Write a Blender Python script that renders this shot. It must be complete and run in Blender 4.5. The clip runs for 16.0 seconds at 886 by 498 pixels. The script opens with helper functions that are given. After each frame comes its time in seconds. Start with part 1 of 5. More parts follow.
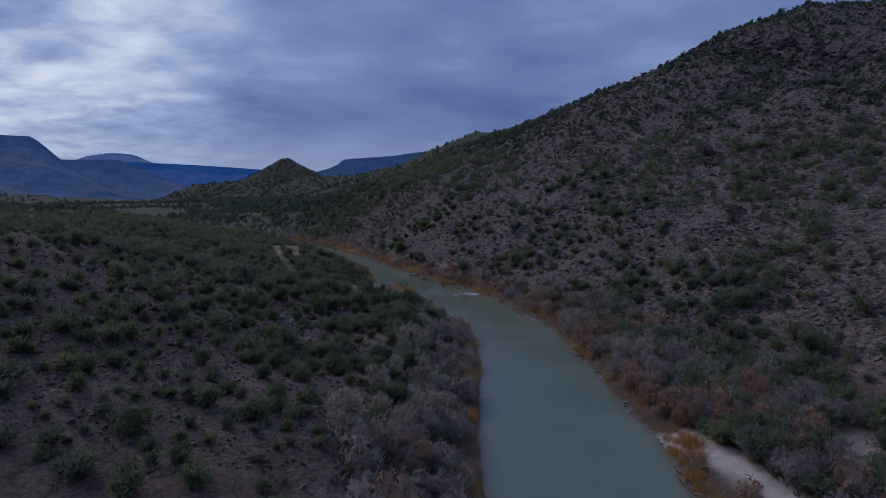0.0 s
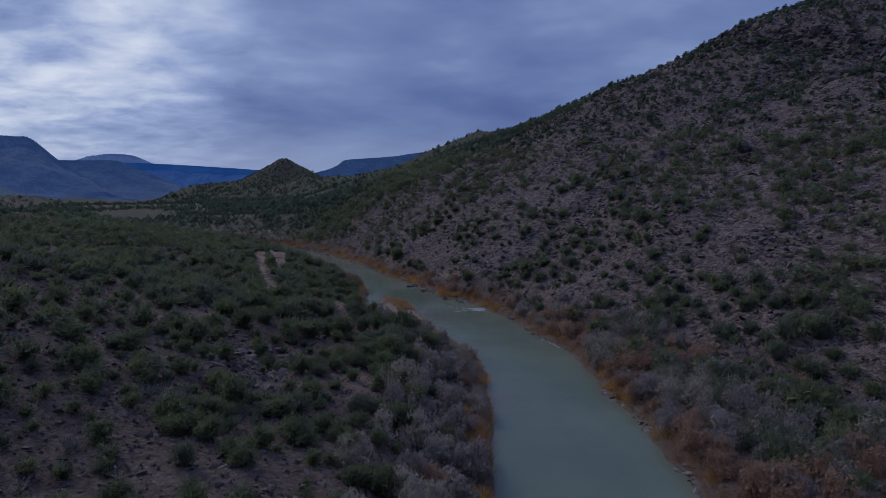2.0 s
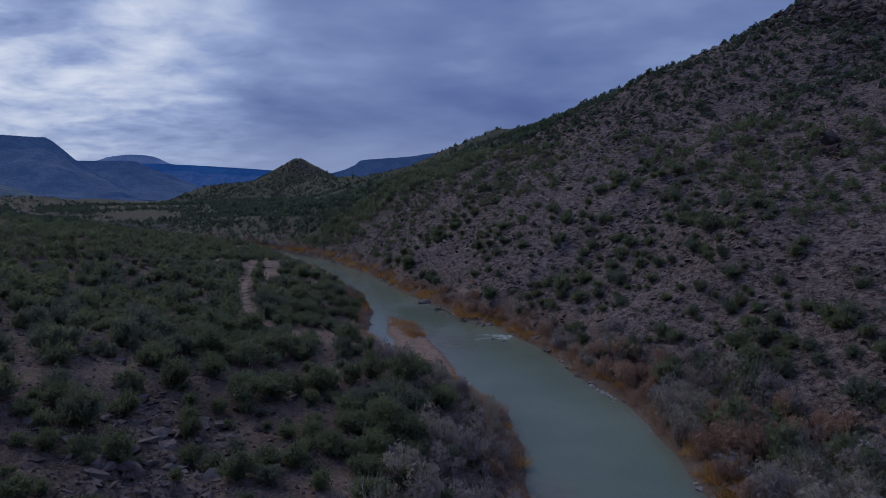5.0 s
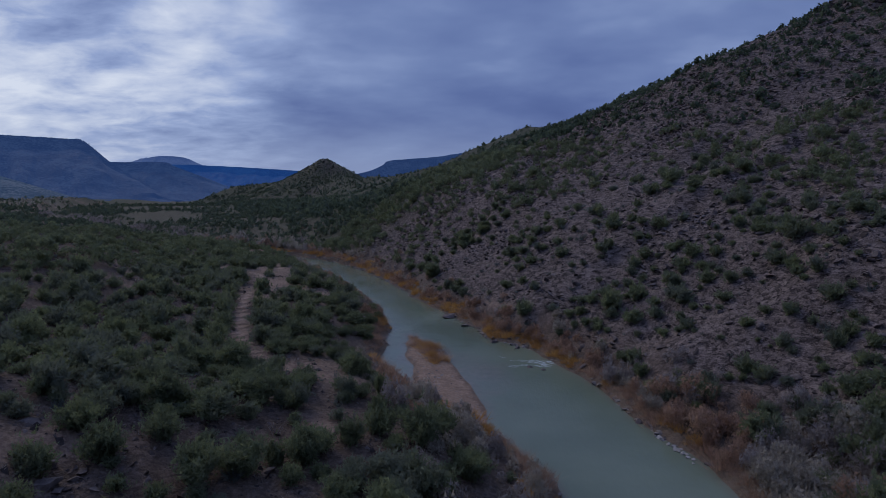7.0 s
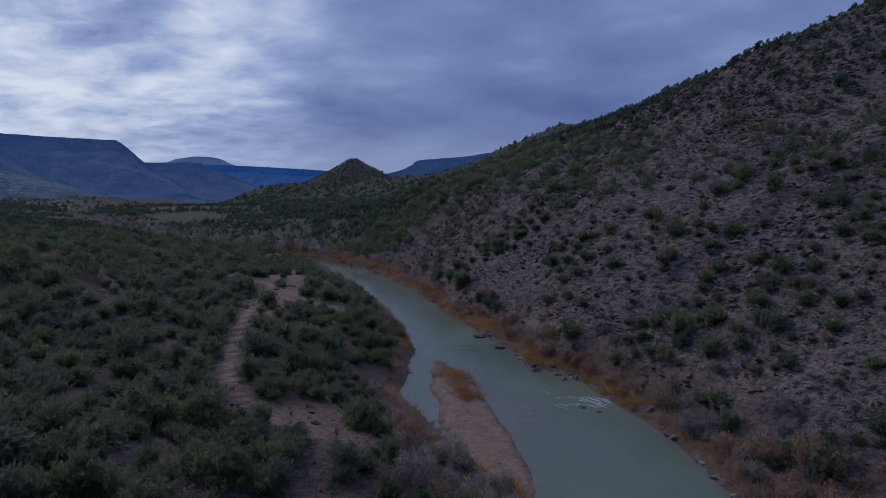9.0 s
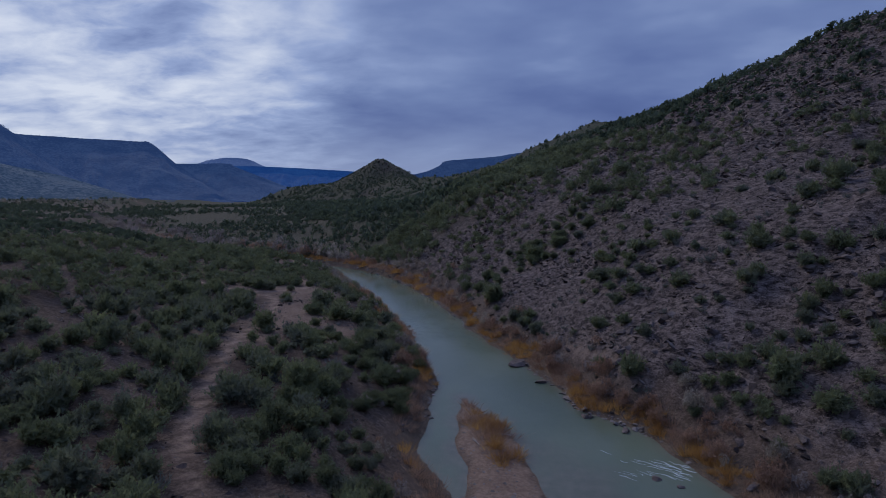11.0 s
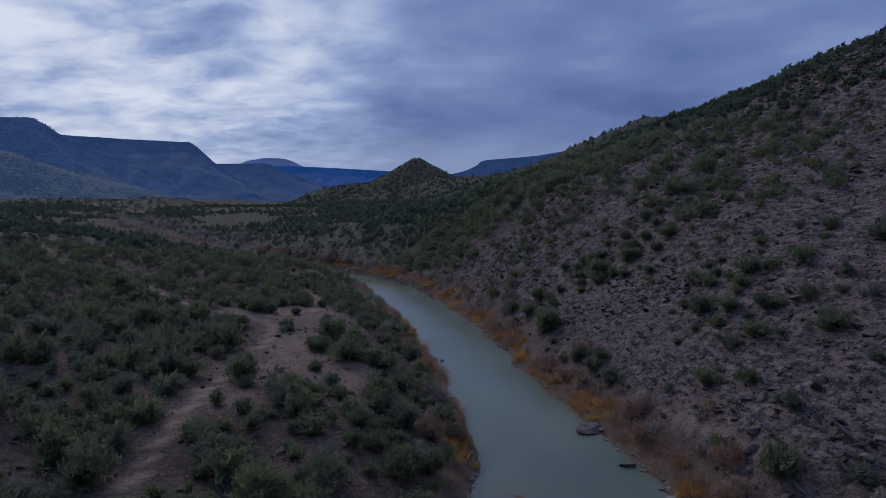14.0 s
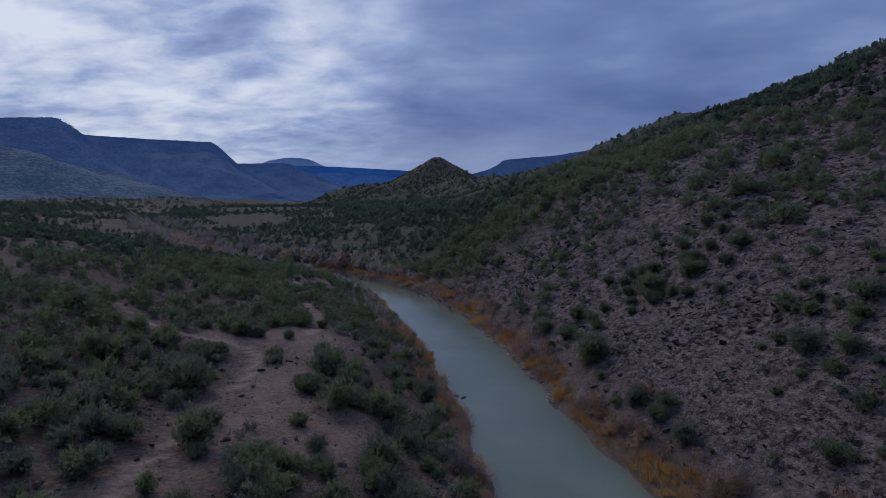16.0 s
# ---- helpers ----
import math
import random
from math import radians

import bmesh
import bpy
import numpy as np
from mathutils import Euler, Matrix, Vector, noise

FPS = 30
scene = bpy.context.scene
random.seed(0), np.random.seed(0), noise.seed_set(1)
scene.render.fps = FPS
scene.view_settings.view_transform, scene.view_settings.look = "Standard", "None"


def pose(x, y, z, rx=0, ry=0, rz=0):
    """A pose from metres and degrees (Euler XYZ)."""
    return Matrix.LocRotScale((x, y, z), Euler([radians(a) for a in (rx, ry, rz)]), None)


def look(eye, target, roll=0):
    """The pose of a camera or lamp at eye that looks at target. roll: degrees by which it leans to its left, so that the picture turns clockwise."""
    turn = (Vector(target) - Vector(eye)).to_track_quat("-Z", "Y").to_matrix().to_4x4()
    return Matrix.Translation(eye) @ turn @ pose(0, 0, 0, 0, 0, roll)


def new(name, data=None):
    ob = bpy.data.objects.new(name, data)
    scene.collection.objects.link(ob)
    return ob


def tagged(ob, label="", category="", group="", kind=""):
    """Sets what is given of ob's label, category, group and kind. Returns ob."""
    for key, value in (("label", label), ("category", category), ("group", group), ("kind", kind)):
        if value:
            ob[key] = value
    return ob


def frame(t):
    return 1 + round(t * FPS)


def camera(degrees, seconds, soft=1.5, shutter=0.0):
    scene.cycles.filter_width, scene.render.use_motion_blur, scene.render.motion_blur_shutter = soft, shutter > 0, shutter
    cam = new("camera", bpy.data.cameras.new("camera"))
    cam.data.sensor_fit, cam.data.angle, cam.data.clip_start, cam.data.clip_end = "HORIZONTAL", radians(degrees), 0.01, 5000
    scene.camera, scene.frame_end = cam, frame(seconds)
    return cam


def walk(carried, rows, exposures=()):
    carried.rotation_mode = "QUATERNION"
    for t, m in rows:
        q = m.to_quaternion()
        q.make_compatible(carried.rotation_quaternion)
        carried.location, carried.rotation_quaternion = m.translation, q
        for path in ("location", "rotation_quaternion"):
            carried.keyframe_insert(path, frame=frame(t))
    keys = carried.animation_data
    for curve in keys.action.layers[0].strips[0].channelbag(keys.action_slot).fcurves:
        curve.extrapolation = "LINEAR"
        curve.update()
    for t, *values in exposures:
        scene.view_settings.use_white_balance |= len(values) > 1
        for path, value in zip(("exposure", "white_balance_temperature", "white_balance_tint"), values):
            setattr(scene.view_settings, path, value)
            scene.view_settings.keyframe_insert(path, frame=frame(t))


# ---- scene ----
cam = camera(72.5, 16.0, soft=0.85, shutter=0.12)
METRES, EYE, TILT, LEAN, TURN = 150.0, 29.6, -5.7, 0.0, 0.0
ROWS = [
    (0.0, 0.0, 0.0, 0.0, 0.0, 0.0, -0.0),
    (0.5, 0.0001, 0.0347, 0.0038, 0.02, 0.0, 0.0),
    (1.0, -0.0001, 0.0697, 0.0072, 0.04, 0.04, -0.01),
    (1.5, -0.0002, 0.1044, 0.0107, 0.07, 0.05, -0.01),
    (2.0, -0.0006, 0.1383, 0.0139, 0.1, 0.07, -0.01),
    (2.5, -0.0008, 0.1706, 0.0169, 0.16, 0.08, -0.02),
    (3.0, -0.0011, 0.2014, 0.02, 0.27, 0.09, -0.03),
    (3.5, -0.0014, 0.2316, 0.0231, 0.46, 0.09, -0.05),
    (4.0, -0.0019, 0.2615, 0.026, 0.76, 0.1, -0.08),
    (6.5, -0.0055, 0.4113, 0.0402, 3.58, 0.13, -0.29),
    (7.0, -0.0075, 0.4416, 0.0432, 4.26, 0.14, -0.35),
    (7.5, -0.01, 0.4717, 0.0463, 4.96, 0.13, -0.41),
    (8.0, -0.0129, 0.5013, 0.0493, 5.65, 0.13, -0.47),
    (8.5, -0.0161, 0.5307, 0.0525, 6.35, 0.1, -0.52),
    (9.0, -0.0198, 0.5606, 0.0554, 7.02, 0.1, -0.58),
    (11.5, -0.0429, 0.7192, 0.0718, 10.26, 0.14, -0.9),
    (12.0, -0.0487, 0.75, 0.0747, 10.87, 0.13, -0.97),
    (12.5, -0.0544, 0.7772, 0.0778, 11.42, 0.09, -1.0),
    (13.0, -0.0609, 0.8066, 0.0806, 12.02, 0.09, -1.08),
    (13.5, -0.0672, 0.8356, 0.0837, 12.6, 0.06, -1.15),
    (14.0, -0.074, 0.8645, 0.0864, 13.11, 0.07, -1.21),
    (14.5, -0.0806, 0.8933, 0.0898, 13.62, 0.03, -1.26),
    (15.0, -0.0881, 0.9233, 0.0929, 14.11, 0.01, -1.31),
    (15.5, -0.0961, 0.9544, 0.0955, 14.58, 0.02, -1.36),
    (16.0, -0.1045, 0.9855, 0.0988, 15.03, 0.0, -1.42),
]
walk(cam, [(t, pose(0, 0, EYE, TILT, LEAN, TURN) @ pose(METRES * x, METRES * y, METRES * z, 90 + pitch, roll, yaw)) for t, x, y, z, yaw, pitch, roll in ROWS])

# ---------------------------------------------------------------- light
world = bpy.data.worlds.new("overcast_sky")
scene.world = world
world.use_nodes = True
wn, wl = world.node_tree.nodes, world.node_tree.links
wn.clear()


def wnode(kind, **kw):
    n = wn.new(kind)
    for k, v in kw.items():
        if k == "op":
            n.operation = v
        elif isinstance(k, str) and k.startswith("i"):
            n.inputs[int(k[1:])].default_value = v
    return n


SUN_AZ, SUN_EL = radians(-48), radians(42)       # azimuth from +y towards +x
sky = wnode("ShaderNodeTexSky")
sky.sky_type, sky.sun_disc = "NISHITA", False
sky.sun_elevation, sky.sun_rotation = SUN_EL, SUN_AZ
geo = wnode("ShaderNodeTexCoord")
sep = wnode("ShaderNodeSeparateXYZ")
wl.new(geo.outputs["Generated"], sep.inputs[0])
zup = wnode("ShaderNodeMath", op="MAXIMUM", i1=0.0)
wl.new(sep.outputs[2], zup.inputs[0])
zz = wnode("ShaderNodeMath", op="ADD", i1=0.23)
wl.new(zup.outputs[0], zz.inputs[0])
px = wnode("ShaderNodeMath", op="DIVIDE")
py = wnode("ShaderNodeMath", op="DIVIDE")
wl.new(sep.outputs[0], px.inputs[0]), wl.new(zz.outputs[0], px.inputs[1])
wl.new(sep.outputs[1], py.inputs[0]), wl.new(zz.outputs[0], py.inputs[1])
comb = wnode("ShaderNodeCombineXYZ")
wl.new(px.outputs[0], comb.inputs[0]), wl.new(py.outputs[0], comb.inputs[1])
mapn = wnode("ShaderNodeMapping")
mapn.inputs["Location"].default_value = (3.1, 1.4, 0.0)
mapn.inputs["Rotation"].default_value = (0, 0, radians(-22))
mapn.inputs["Scale"].default_value = (0.80, 1.0, 1.0)
wl.new(comb.outputs[0], mapn.inputs[0])


def cloud_noise(scale, detail, rough, distortion):
    n = wnode("ShaderNodeTexNoise")
    n.inputs["Scale"].default_value, n.inputs["Detail"].default_value = scale, detail
    n.inputs["Roughness"].default_value, n.inputs["Distortion"].default_value = rough, distortion
    wl.new(mapn.outputs[0], n.inputs["Vector"])
    return n


big = cloud_noise(1.45, 4, 0.5, 0.15)
fine = cloud_noise(6.0, 6, 0.55, 0.25)
# the cloud deck thins towards the hidden sun
sunway = wnode("ShaderNodeVectorMath", op="DOT_PRODUCT")
sunway.inputs[1].default_value = (math.sin(SUN_AZ), math.cos(SUN_AZ), 0.12)
wl.new(geo.outputs["Generated"], sunway.inputs[0])
toward = wnode("ShaderNodeMapRange")
toward.interpolation_type = "SMOOTHSTEP"
toward.inputs[1].default_value, toward.inputs[2].default_value = 0.80, 1.0
wl.new(sunway.outputs["Value"], toward.inputs[0])
ripple = wnode("ShaderNodeMath", op="MULTIPLY_ADD", i1=0.85, i2=0.10)     # small cloudlets show where the deck is thin
wl.new(toward.outputs[0], ripple.inputs[0])
f0 = wnode("ShaderNodeMath", op="SUBTRACT", i1=0.5)
wl.new(fine.outputs[0], f0.inputs[0])
f1 = wnode("ShaderNodeMath", op="MULTIPLY")
wl.new(f0.outputs[0], f1.inputs[0]), wl.new(ripple.outputs[0], f1.inputs[1])
b1 = wnode("ShaderNodeMath", op="MULTIPLY_ADD", i1=0.86, i2=-0.04)
wl.new(big.outputs[0], b1.inputs[0])
a2 = wnode("ShaderNodeMath", op="ADD")
wl.new(f1.outputs[0], a2.inputs[0]), wl.new(b1.outputs[0], a2.inputs[1])
a3 = wnode("ShaderNodeMath", op="MULTIPLY_ADD", i1=0.40)
wl.new(toward.outputs[0], a3.inputs[0]), wl.new(a2.outputs[0], a3.inputs[2])
# the larger banks and rifts of the deck: azimuth, height, reach in degrees, thickness
deck = a3.outputs[0]
for az, high, reach, amount in ((-10, 9, 13, -0.12), (6, 12, 15, -0.05), (-35, 14, 7, -0.12), (-21, 8, 6, -0.09), (-25, 17, 9, 0.22), (-12, 18, 11, 0.20), (-45, 6, 16, 0.05), (18, 17, 16, 0.07), (-4, 2.5, 8, 0.06)):
    az, high = radians(az), radians(high)
    lobe = wnode("ShaderNodeVectorMath", op="DOT_PRODUCT")
    lobe.inputs[1].default_value = (math.sin(az) * math.cos(high), math.cos(az) * math.cos(high), math.sin(high))
    wl.new(geo.outputs["Generated"], lobe.inputs[0])
    soft_lobe = wnode("ShaderNodeMapRange")
    soft_lobe.interpolation_type = "SMOOTHSTEP"
    soft_lobe.inputs[1].default_value, soft_lobe.inputs[2].default_value = math.cos(radians(reach)), 1.0
    soft_lobe.inputs[3].default_value, soft_lobe.inputs[4].default_value = 0.0, amount
    wl.new(lobe.outputs["Value"], soft_lobe.inputs[0])
    joint = wnode("ShaderNodeMath", op="ADD")
    wl.new(deck, joint.inputs[0]), wl.new(soft_lobe.outputs[0], joint.inputs[1])
    deck = joint.outputs[0]
ramp = wnode("ShaderNodeValToRGB")
cr = ramp.color_ramp
cr.elements[0].position, cr.elements[0].color = 0.08, (0.062, 0.100, 0.285, 1)
cr.elements[1].position, cr.elements[1].color = 1.0, (0.66, 0.72, 0.86, 1)
e = cr.elements.new(0.26)
e.color = (0.092, 0.140, 0.345, 1)
e = cr.elements.new(0.80)
e.color = (0.46, 0.535, 0.735, 1)
e = cr.elements.new(0.44)
e.color = (0.148, 0.212, 0.435, 1)
e = cr.elements.new(0.64)
e.color = (0.275, 0.360, 0.610, 1)
wl.new(deck, ramp.inputs[0])
# a paler band of cloud low over the horizon
low = wnode("ShaderNodeMapRange")
low.interpolation_type = "SMOOTHSTEP"
low.inputs[1].default_value, low.inputs[2].default_value = 0.0, 0.13
low.inputs[3].default_value, low.inputs[4].default_value = 0.5, 0.0
wl.new(zup.outputs[0], low.inputs[0])
lowmix = wnode("ShaderNodeMix")
lowmix.data_type = "RGBA"
lowmix.inputs["B"].default_value = (0.31, 0.39, 0.61, 1)
wl.new(low.outputs[0], lowmix.inputs["Factor"]), wl.new(ramp.outputs[0], lowmix.inputs["A"])
bgs = wnode("ShaderNodeBackground")
bgs.inputs[1].default_value = 0.06
wl.new(sky.outputs[0], bgs.inputs[0])
bgc = wnode("ShaderNodeBackground")
zen = wnode("ShaderNodeMapRange")                # an overcast sky is brighter overhead
zen.interpolation_type = "SMOOTHSTEP"
zen.inputs[1].default_value, zen.inputs[2].default_value = 0.32, 0.95
zen.inputs[3].default_value, zen.inputs[4].default_value = 1.0, 2.02
wl.new(zup.outputs[0], zen.inputs[0]), wl.new(zen.outputs[0], bgc.inputs[1])
wl.new(lowmix.outputs["Result"], bgc.inputs[0])
mixw = wnode("ShaderNodeMixShader")
mixw.inputs[0].default_value = 0.93              # cloud cover
wl.new(bgs.outputs[0], mixw.inputs[1]), wl.new(bgc.outputs[0], mixw.inputs[2])
wout = wnode("ShaderNodeOutputWorld")
wl.new(mixw.outputs[0], wout.inputs[0])

sun = new("sun", bpy.data.lights.new("sun", "SUN"))
sun.data.energy, sun.data.angle, sun.data.color = 1.2, radians(30), (1.0, 0.93, 0.85)
sun.matrix_world = look((0, 0, 300), (-300 * math.sin(SUN_AZ) * math.cos(SUN_EL), -300 * math.cos(SUN_AZ) * math.cos(SUN_EL), 300 - 300 * math.sin(SUN_EL)))

# ---------------------------------------------------------------- materials


def material(name, rough=0.9, spec=0.3):
    m = bpy.data.materials.new(name)
    m.use_nodes = True
    b = m.node_tree.nodes["Principled BSDF"]
    b.inputs["Roughness"].default_value = rough
    b.inputs["Specular IOR Level"].default_value = spec
    return m, m.node_tree.nodes, m.node_tree.links, b


def noise_tex(nodes, links, vec, scale, detail=4, rough=0.55):
    n = nodes.new("ShaderNodeTexNoise")
    n.inputs["Scale"].default_value, n.inputs["Detail"].default_value, n.inputs["Roughness"].default_value = scale, detail, rough
    links.new(vec, n.inputs["Vector"])
    return n.outputs[0]


def ramp_of(nodes, links, fac, stops):
    r = nodes.new("ShaderNodeValToRGB")
    els = r.color_ramp.elements
    while len(els) < len(stops):
        els.new(0.5)
    for el, (p, c) in zip(els, stops):
        el.position, el.color = p, (*c, 1)
    links.new(fac, r.inputs[0])
    return r.outputs[0]


def mix_rgb(nodes, links, fac, a, b, how="MIX"):
    m = nodes.new("ShaderNodeMix")
    m.data_type, m.blend_type = "RGBA", how
    for sock, val in ((m.inputs["Factor"], fac), (m.inputs["A"], a), (m.inputs["B"], b)):
        if isinstance(val, (int, float)):
            sock.default_value = val
        elif isinstance(val, tuple):
            sock.default_value = (*val, 1)
        else:
            links.new(val, sock)
    return m.outputs["Result"]


def ramp_val(nodes, links, fac, lo, hi):
    r = nodes.new("ShaderNodeMapRange")
    r.interpolation_type = "SMOOTHSTEP"
    r.inputs[1].default_value, r.inputs[2].default_value = lo, hi
    links.new(fac, r.inputs[0])
    return r.outputs[0]


def bump(nodes, links, bsdf, height, strength, dist):
    b = nodes.new("ShaderNodeBump")
    b.inputs["Strength"].default_value, b.inputs["Distance"].default_value = strength, dist
    links.new(height, b.inputs["Height"])
    links.new(b.outputs[0], bsdf.inputs["Normal"])


def place_of(nodes):
    return nodes.new("ShaderNodeNewGeometry").outputs["Position"]


def ground_material():
    m, n, l, b = material("desert_soil", 0.95, 0.15)
    p = place_of(n)
    soil = ramp_of(n, l, noise_tex(n, l, p, 0.09, 6), [(0.3, (0.096, 0.068, 0.051)), (0.5, (0.138, 0.099, 0.074)), (0.7, (0.180, 0.135, 0.103))])
    grit = noise_tex(n, l, p, 2.2, 5, 0.7)
    soil = mix_rgb(n, l, ramp_val(n, l, grit, 0.42, 0.62), mix_rgb(n, l, 1.0, soil, (0.55, 0.53, 0.54), "MULTIPLY"), soil)
    # rocky ground: basalt rubble among pale soil
    shift = n.new("ShaderNodeVectorMath")
    shift.operation = "MULTIPLY_ADD"
    shift.inputs[1].default_value = (0.9, 0.9, 0.9)
    wn_ = n.new("ShaderNodeTexNoise")
    wn_.inputs["Scale"].default_value, wn_.inputs["Detail"].default_value = 1.3, 4
    l.new(p, wn_.inputs["Vector"]), l.new(wn_.outputs["Color"], shift.inputs[0]), l.new(p, shift.inputs[2])
    cells = []
    for sc_ in (1.5, 3.4):
        rub = n.new("ShaderNodeTexVoronoi")
        rub.inputs["Scale"].default_value = sc_
        l.new(shift.outputs[0], rub.inputs["Vector"])
        sepc = n.new("ShaderNodeSeparateColor")
        l.new(rub.outputs["Color"], sepc.inputs[0])
        cells.append((rub.outputs["Distance"], sepc.outputs[0]))
    pick = n.new("ShaderNodeMath")
    pick.operation = "MULTIPLY_ADD"
    pick.inputs[1].default_value = 0.55
    l.new(cells[1][1], pick.inputs[0]), l.new(cells[0][1], pick.inputs[2])
    stone = ramp_of(n, l, pick.outputs[0], [(0.2, (0.026, 0.020, 0.019)), (0.7, (0.068, 0.053, 0.049)), (1.2, (0.158, 0.124, 0.110))])
    stone = mix_rgb(n, l, ramp_val(n, l, cells[1][0], 0.25, 0.6), stone, mix_rgb(n, l, 1.0, stone, (0.6, 0.58, 0.58), "MULTIPLY"))
    dust = ramp_of(n, l, noise_tex(n, l, p, 1.1, 7, 0.7), [(0.35, (0.124, 0.094, 0.084)), (0.65, (0.255, 0.199, 0.177))])
    lie = n.new("ShaderNodeMapping")
    lie.inputs["Scale"].default_value = (0.8, 0.8, 2.4)
    l.new(p, lie.inputs[0])
    rock = mix_rgb(n, l, ramp_val(n, l, noise_tex(n, l, lie.outputs[0], 0.75, 10, 0.82), 0.465, 0.585), stone, dust)
    at = n.new("ShaderNodeAttribute")
    at.attribute_name = "scree"
    col = mix_rgb(n, l, at.outputs["Fac"], soil, rock)
    at2 = n.new("ShaderNodeAttribute")
    at2.attribute_name = "bare"
    sand = ramp_of(n, l, noise_tex(n, l, p, 0.5, 6, 0.65), [(0.3, (0.222, 0.147, 0.106)), (0.7, (0.345, 0.244, 0.181))])
    sand = mix_rgb(n, l, ramp_val(n, l, grit, 0.40, 0.58), mix_rgb(n, l, 1.0, sand, (0.74, 0.72, 0.72), "MULTIPLY"), sand)
    col = mix_rgb(n, l, at2.outputs["Fac"], col, sand)
    at3 = n.new("ShaderNodeAttribute")
    at3.attribute_name = "damp"
    mud = ramp_of(n, l, noise_tex(n, l, p, 1.4, 6, 0.7), [(0.3, (0.085, 0.062, 0.046)), (0.7, (0.17, 0.125, 0.09))])
    col = mix_rgb(n, l, at3.outputs["Fac"], col, mud)
    at4 = n.new("ShaderNodeAttribute")
    at4.attribute_name = "litter"
    duff = ramp_of(n, l, noise_tex(n, l, p, 0.25, 7, 0.7), [(0.35, (0.032, 0.038, 0.022)), (0.65, (0.062, 0.064, 0.040))])
    col = mix_rgb(n, l, at4.outputs["Fac"], col, duff)
    at5 = n.new("ShaderNodeAttribute")
    at5.attribute_name = "pale"
    col = mix_rgb(n, l, at5.outputs["Fac"], col, ramp_of(n, l, noise_tex(n, l, p, 0.9, 6, 0.6), [(0.3, (0.42, 0.36, 0.32)), (0.7, (0.58, 0.51, 0.46))]))
    l.new(col, b.inputs["Base Color"])
    rough = n.new("ShaderNodeMath")
    rough.operation = "MULTIPLY_ADD"
    rough.inputs[1].default_value = -0.35
    l.new(cells[1][0], rough.inputs[0]), l.new(noise_tex(n, l, p, 2.3, 9, 0.72), rough.inputs[2])
    bump(n, l, b, rough.outputs[0], 1.0, 0.36)
    return m


def foliage_material(name, dark, mid, light, scale=0.35, grey=None, lace=0):
    m, n, l, b = material(name, 0.85, 0.2)
    p = place_of(n)
    oi = n.new("ShaderNodeObjectInfo")
    gi = n.new("ShaderNodeNewGeometry")
    f = n.new("ShaderNodeMath")
    f.operation = "MULTIPLY_ADD"
    f.inputs[1].default_value = 0.20
    l.new(gi.outputs["Random Per Island"], f.inputs[0])
    l.new(noise_tex(n, l, p, scale, 3), f.inputs[2])
    f2 = n.new("ShaderNodeMath")
    f2.operation = "MULTIPLY_ADD"
    f2.inputs[1].default_value = 0.16
    l.new(oi.outputs["Random"], f2.inputs[0])
    l.new(f.outputs[0], f2.inputs[2])
    col = ramp_of(n, l, f2.outputs[0], [(0.40, dark), (0.68, mid), (0.96, light)])
    if grey:
        tone = n.new("ShaderNodeMath")
        tone.operation = "MULTIPLY_ADD"
        tone.inputs[1].default_value = 0.25
        l.new(oi.outputs["Random"], tone.inputs[0]), l.new(noise_tex(n, l, p, 0.19, 2), tone.inputs[2])
        col = mix_rgb(n, l, ramp_val(n, l, tone.outputs[0], 0.64, 0.86), col, grey)
    # thin sprays let some light through
    thin, leafy = n.new("ShaderNodeBsdfTranslucent"), n.new("ShaderNodeMixShader")
    leafy.inputs[0].default_value = 0.52
    surface = leafy.outputs[0]
    if lace:
        # sprays break up into needles: fine gaps and light tips
        fine_ = noise_tex(n, l, p, lace, 2, 0.6)
        col = mix_rgb(n, l, ramp_val(n, l, fine_, 0.44, 0.66), mix_rgb(n, l, 1.0, col, (0.90, 0.90, 0.88), "MULTIPLY"), mix_rgb(n, l, 1.0, col, (1.18, 1.18, 1.12), "MULTIPLY"))
        hole = n.new("ShaderNodeMath")
        hole.operation = "GREATER_THAN"
        hole.inputs[1].default_value = 0.47
        l.new(noise_tex(n, l, p, lace * 0.75, 2, 0.6), hole.inputs[0])
        gaps, clear = n.new("ShaderNodeMixShader"), n.new("ShaderNodeBsdfTransparent")
        l.new(hole.outputs[0], gaps.inputs[0]), l.new(clear.outputs[0], gaps.inputs[1]), l.new(leafy.outputs[0], gaps.inputs[2])
        surface = gaps.outputs[0]
    l.new(col, thin.inputs["Color"]), l.new(b.outputs[0], leafy.inputs[1]), l.new(thin.outputs[0], leafy.inputs[2])
    l.new(surface, n["Material Output"].inputs["Surface"])
    l.new(col, b.inputs["Base Color"])
    return m


def rock_material(name, stops):
    m, n, l, b = material(name, 0.95, 0.12)
    p = place_of(n)
    gi = n.new("ShaderNodeNewGeometry")
    f = n.new("ShaderNodeMath")
    f.operation = "MULTIPLY_ADD"
    f.inputs[1].default_value = 0.4
    l.new(gi.outputs["Random Per Island"], f.inputs[0])
    l.new(noise_tex(n, l, p, 1.1, 6, 0.65), f.inputs[2])
    l.new(ramp_of(n, l, f.outputs[0], stops), b.inputs["Base Color"])
    bump(n, l, b, noise_tex(n, l, p, 3.0, 8, 0.7), 0.7, 0.2)
    return m


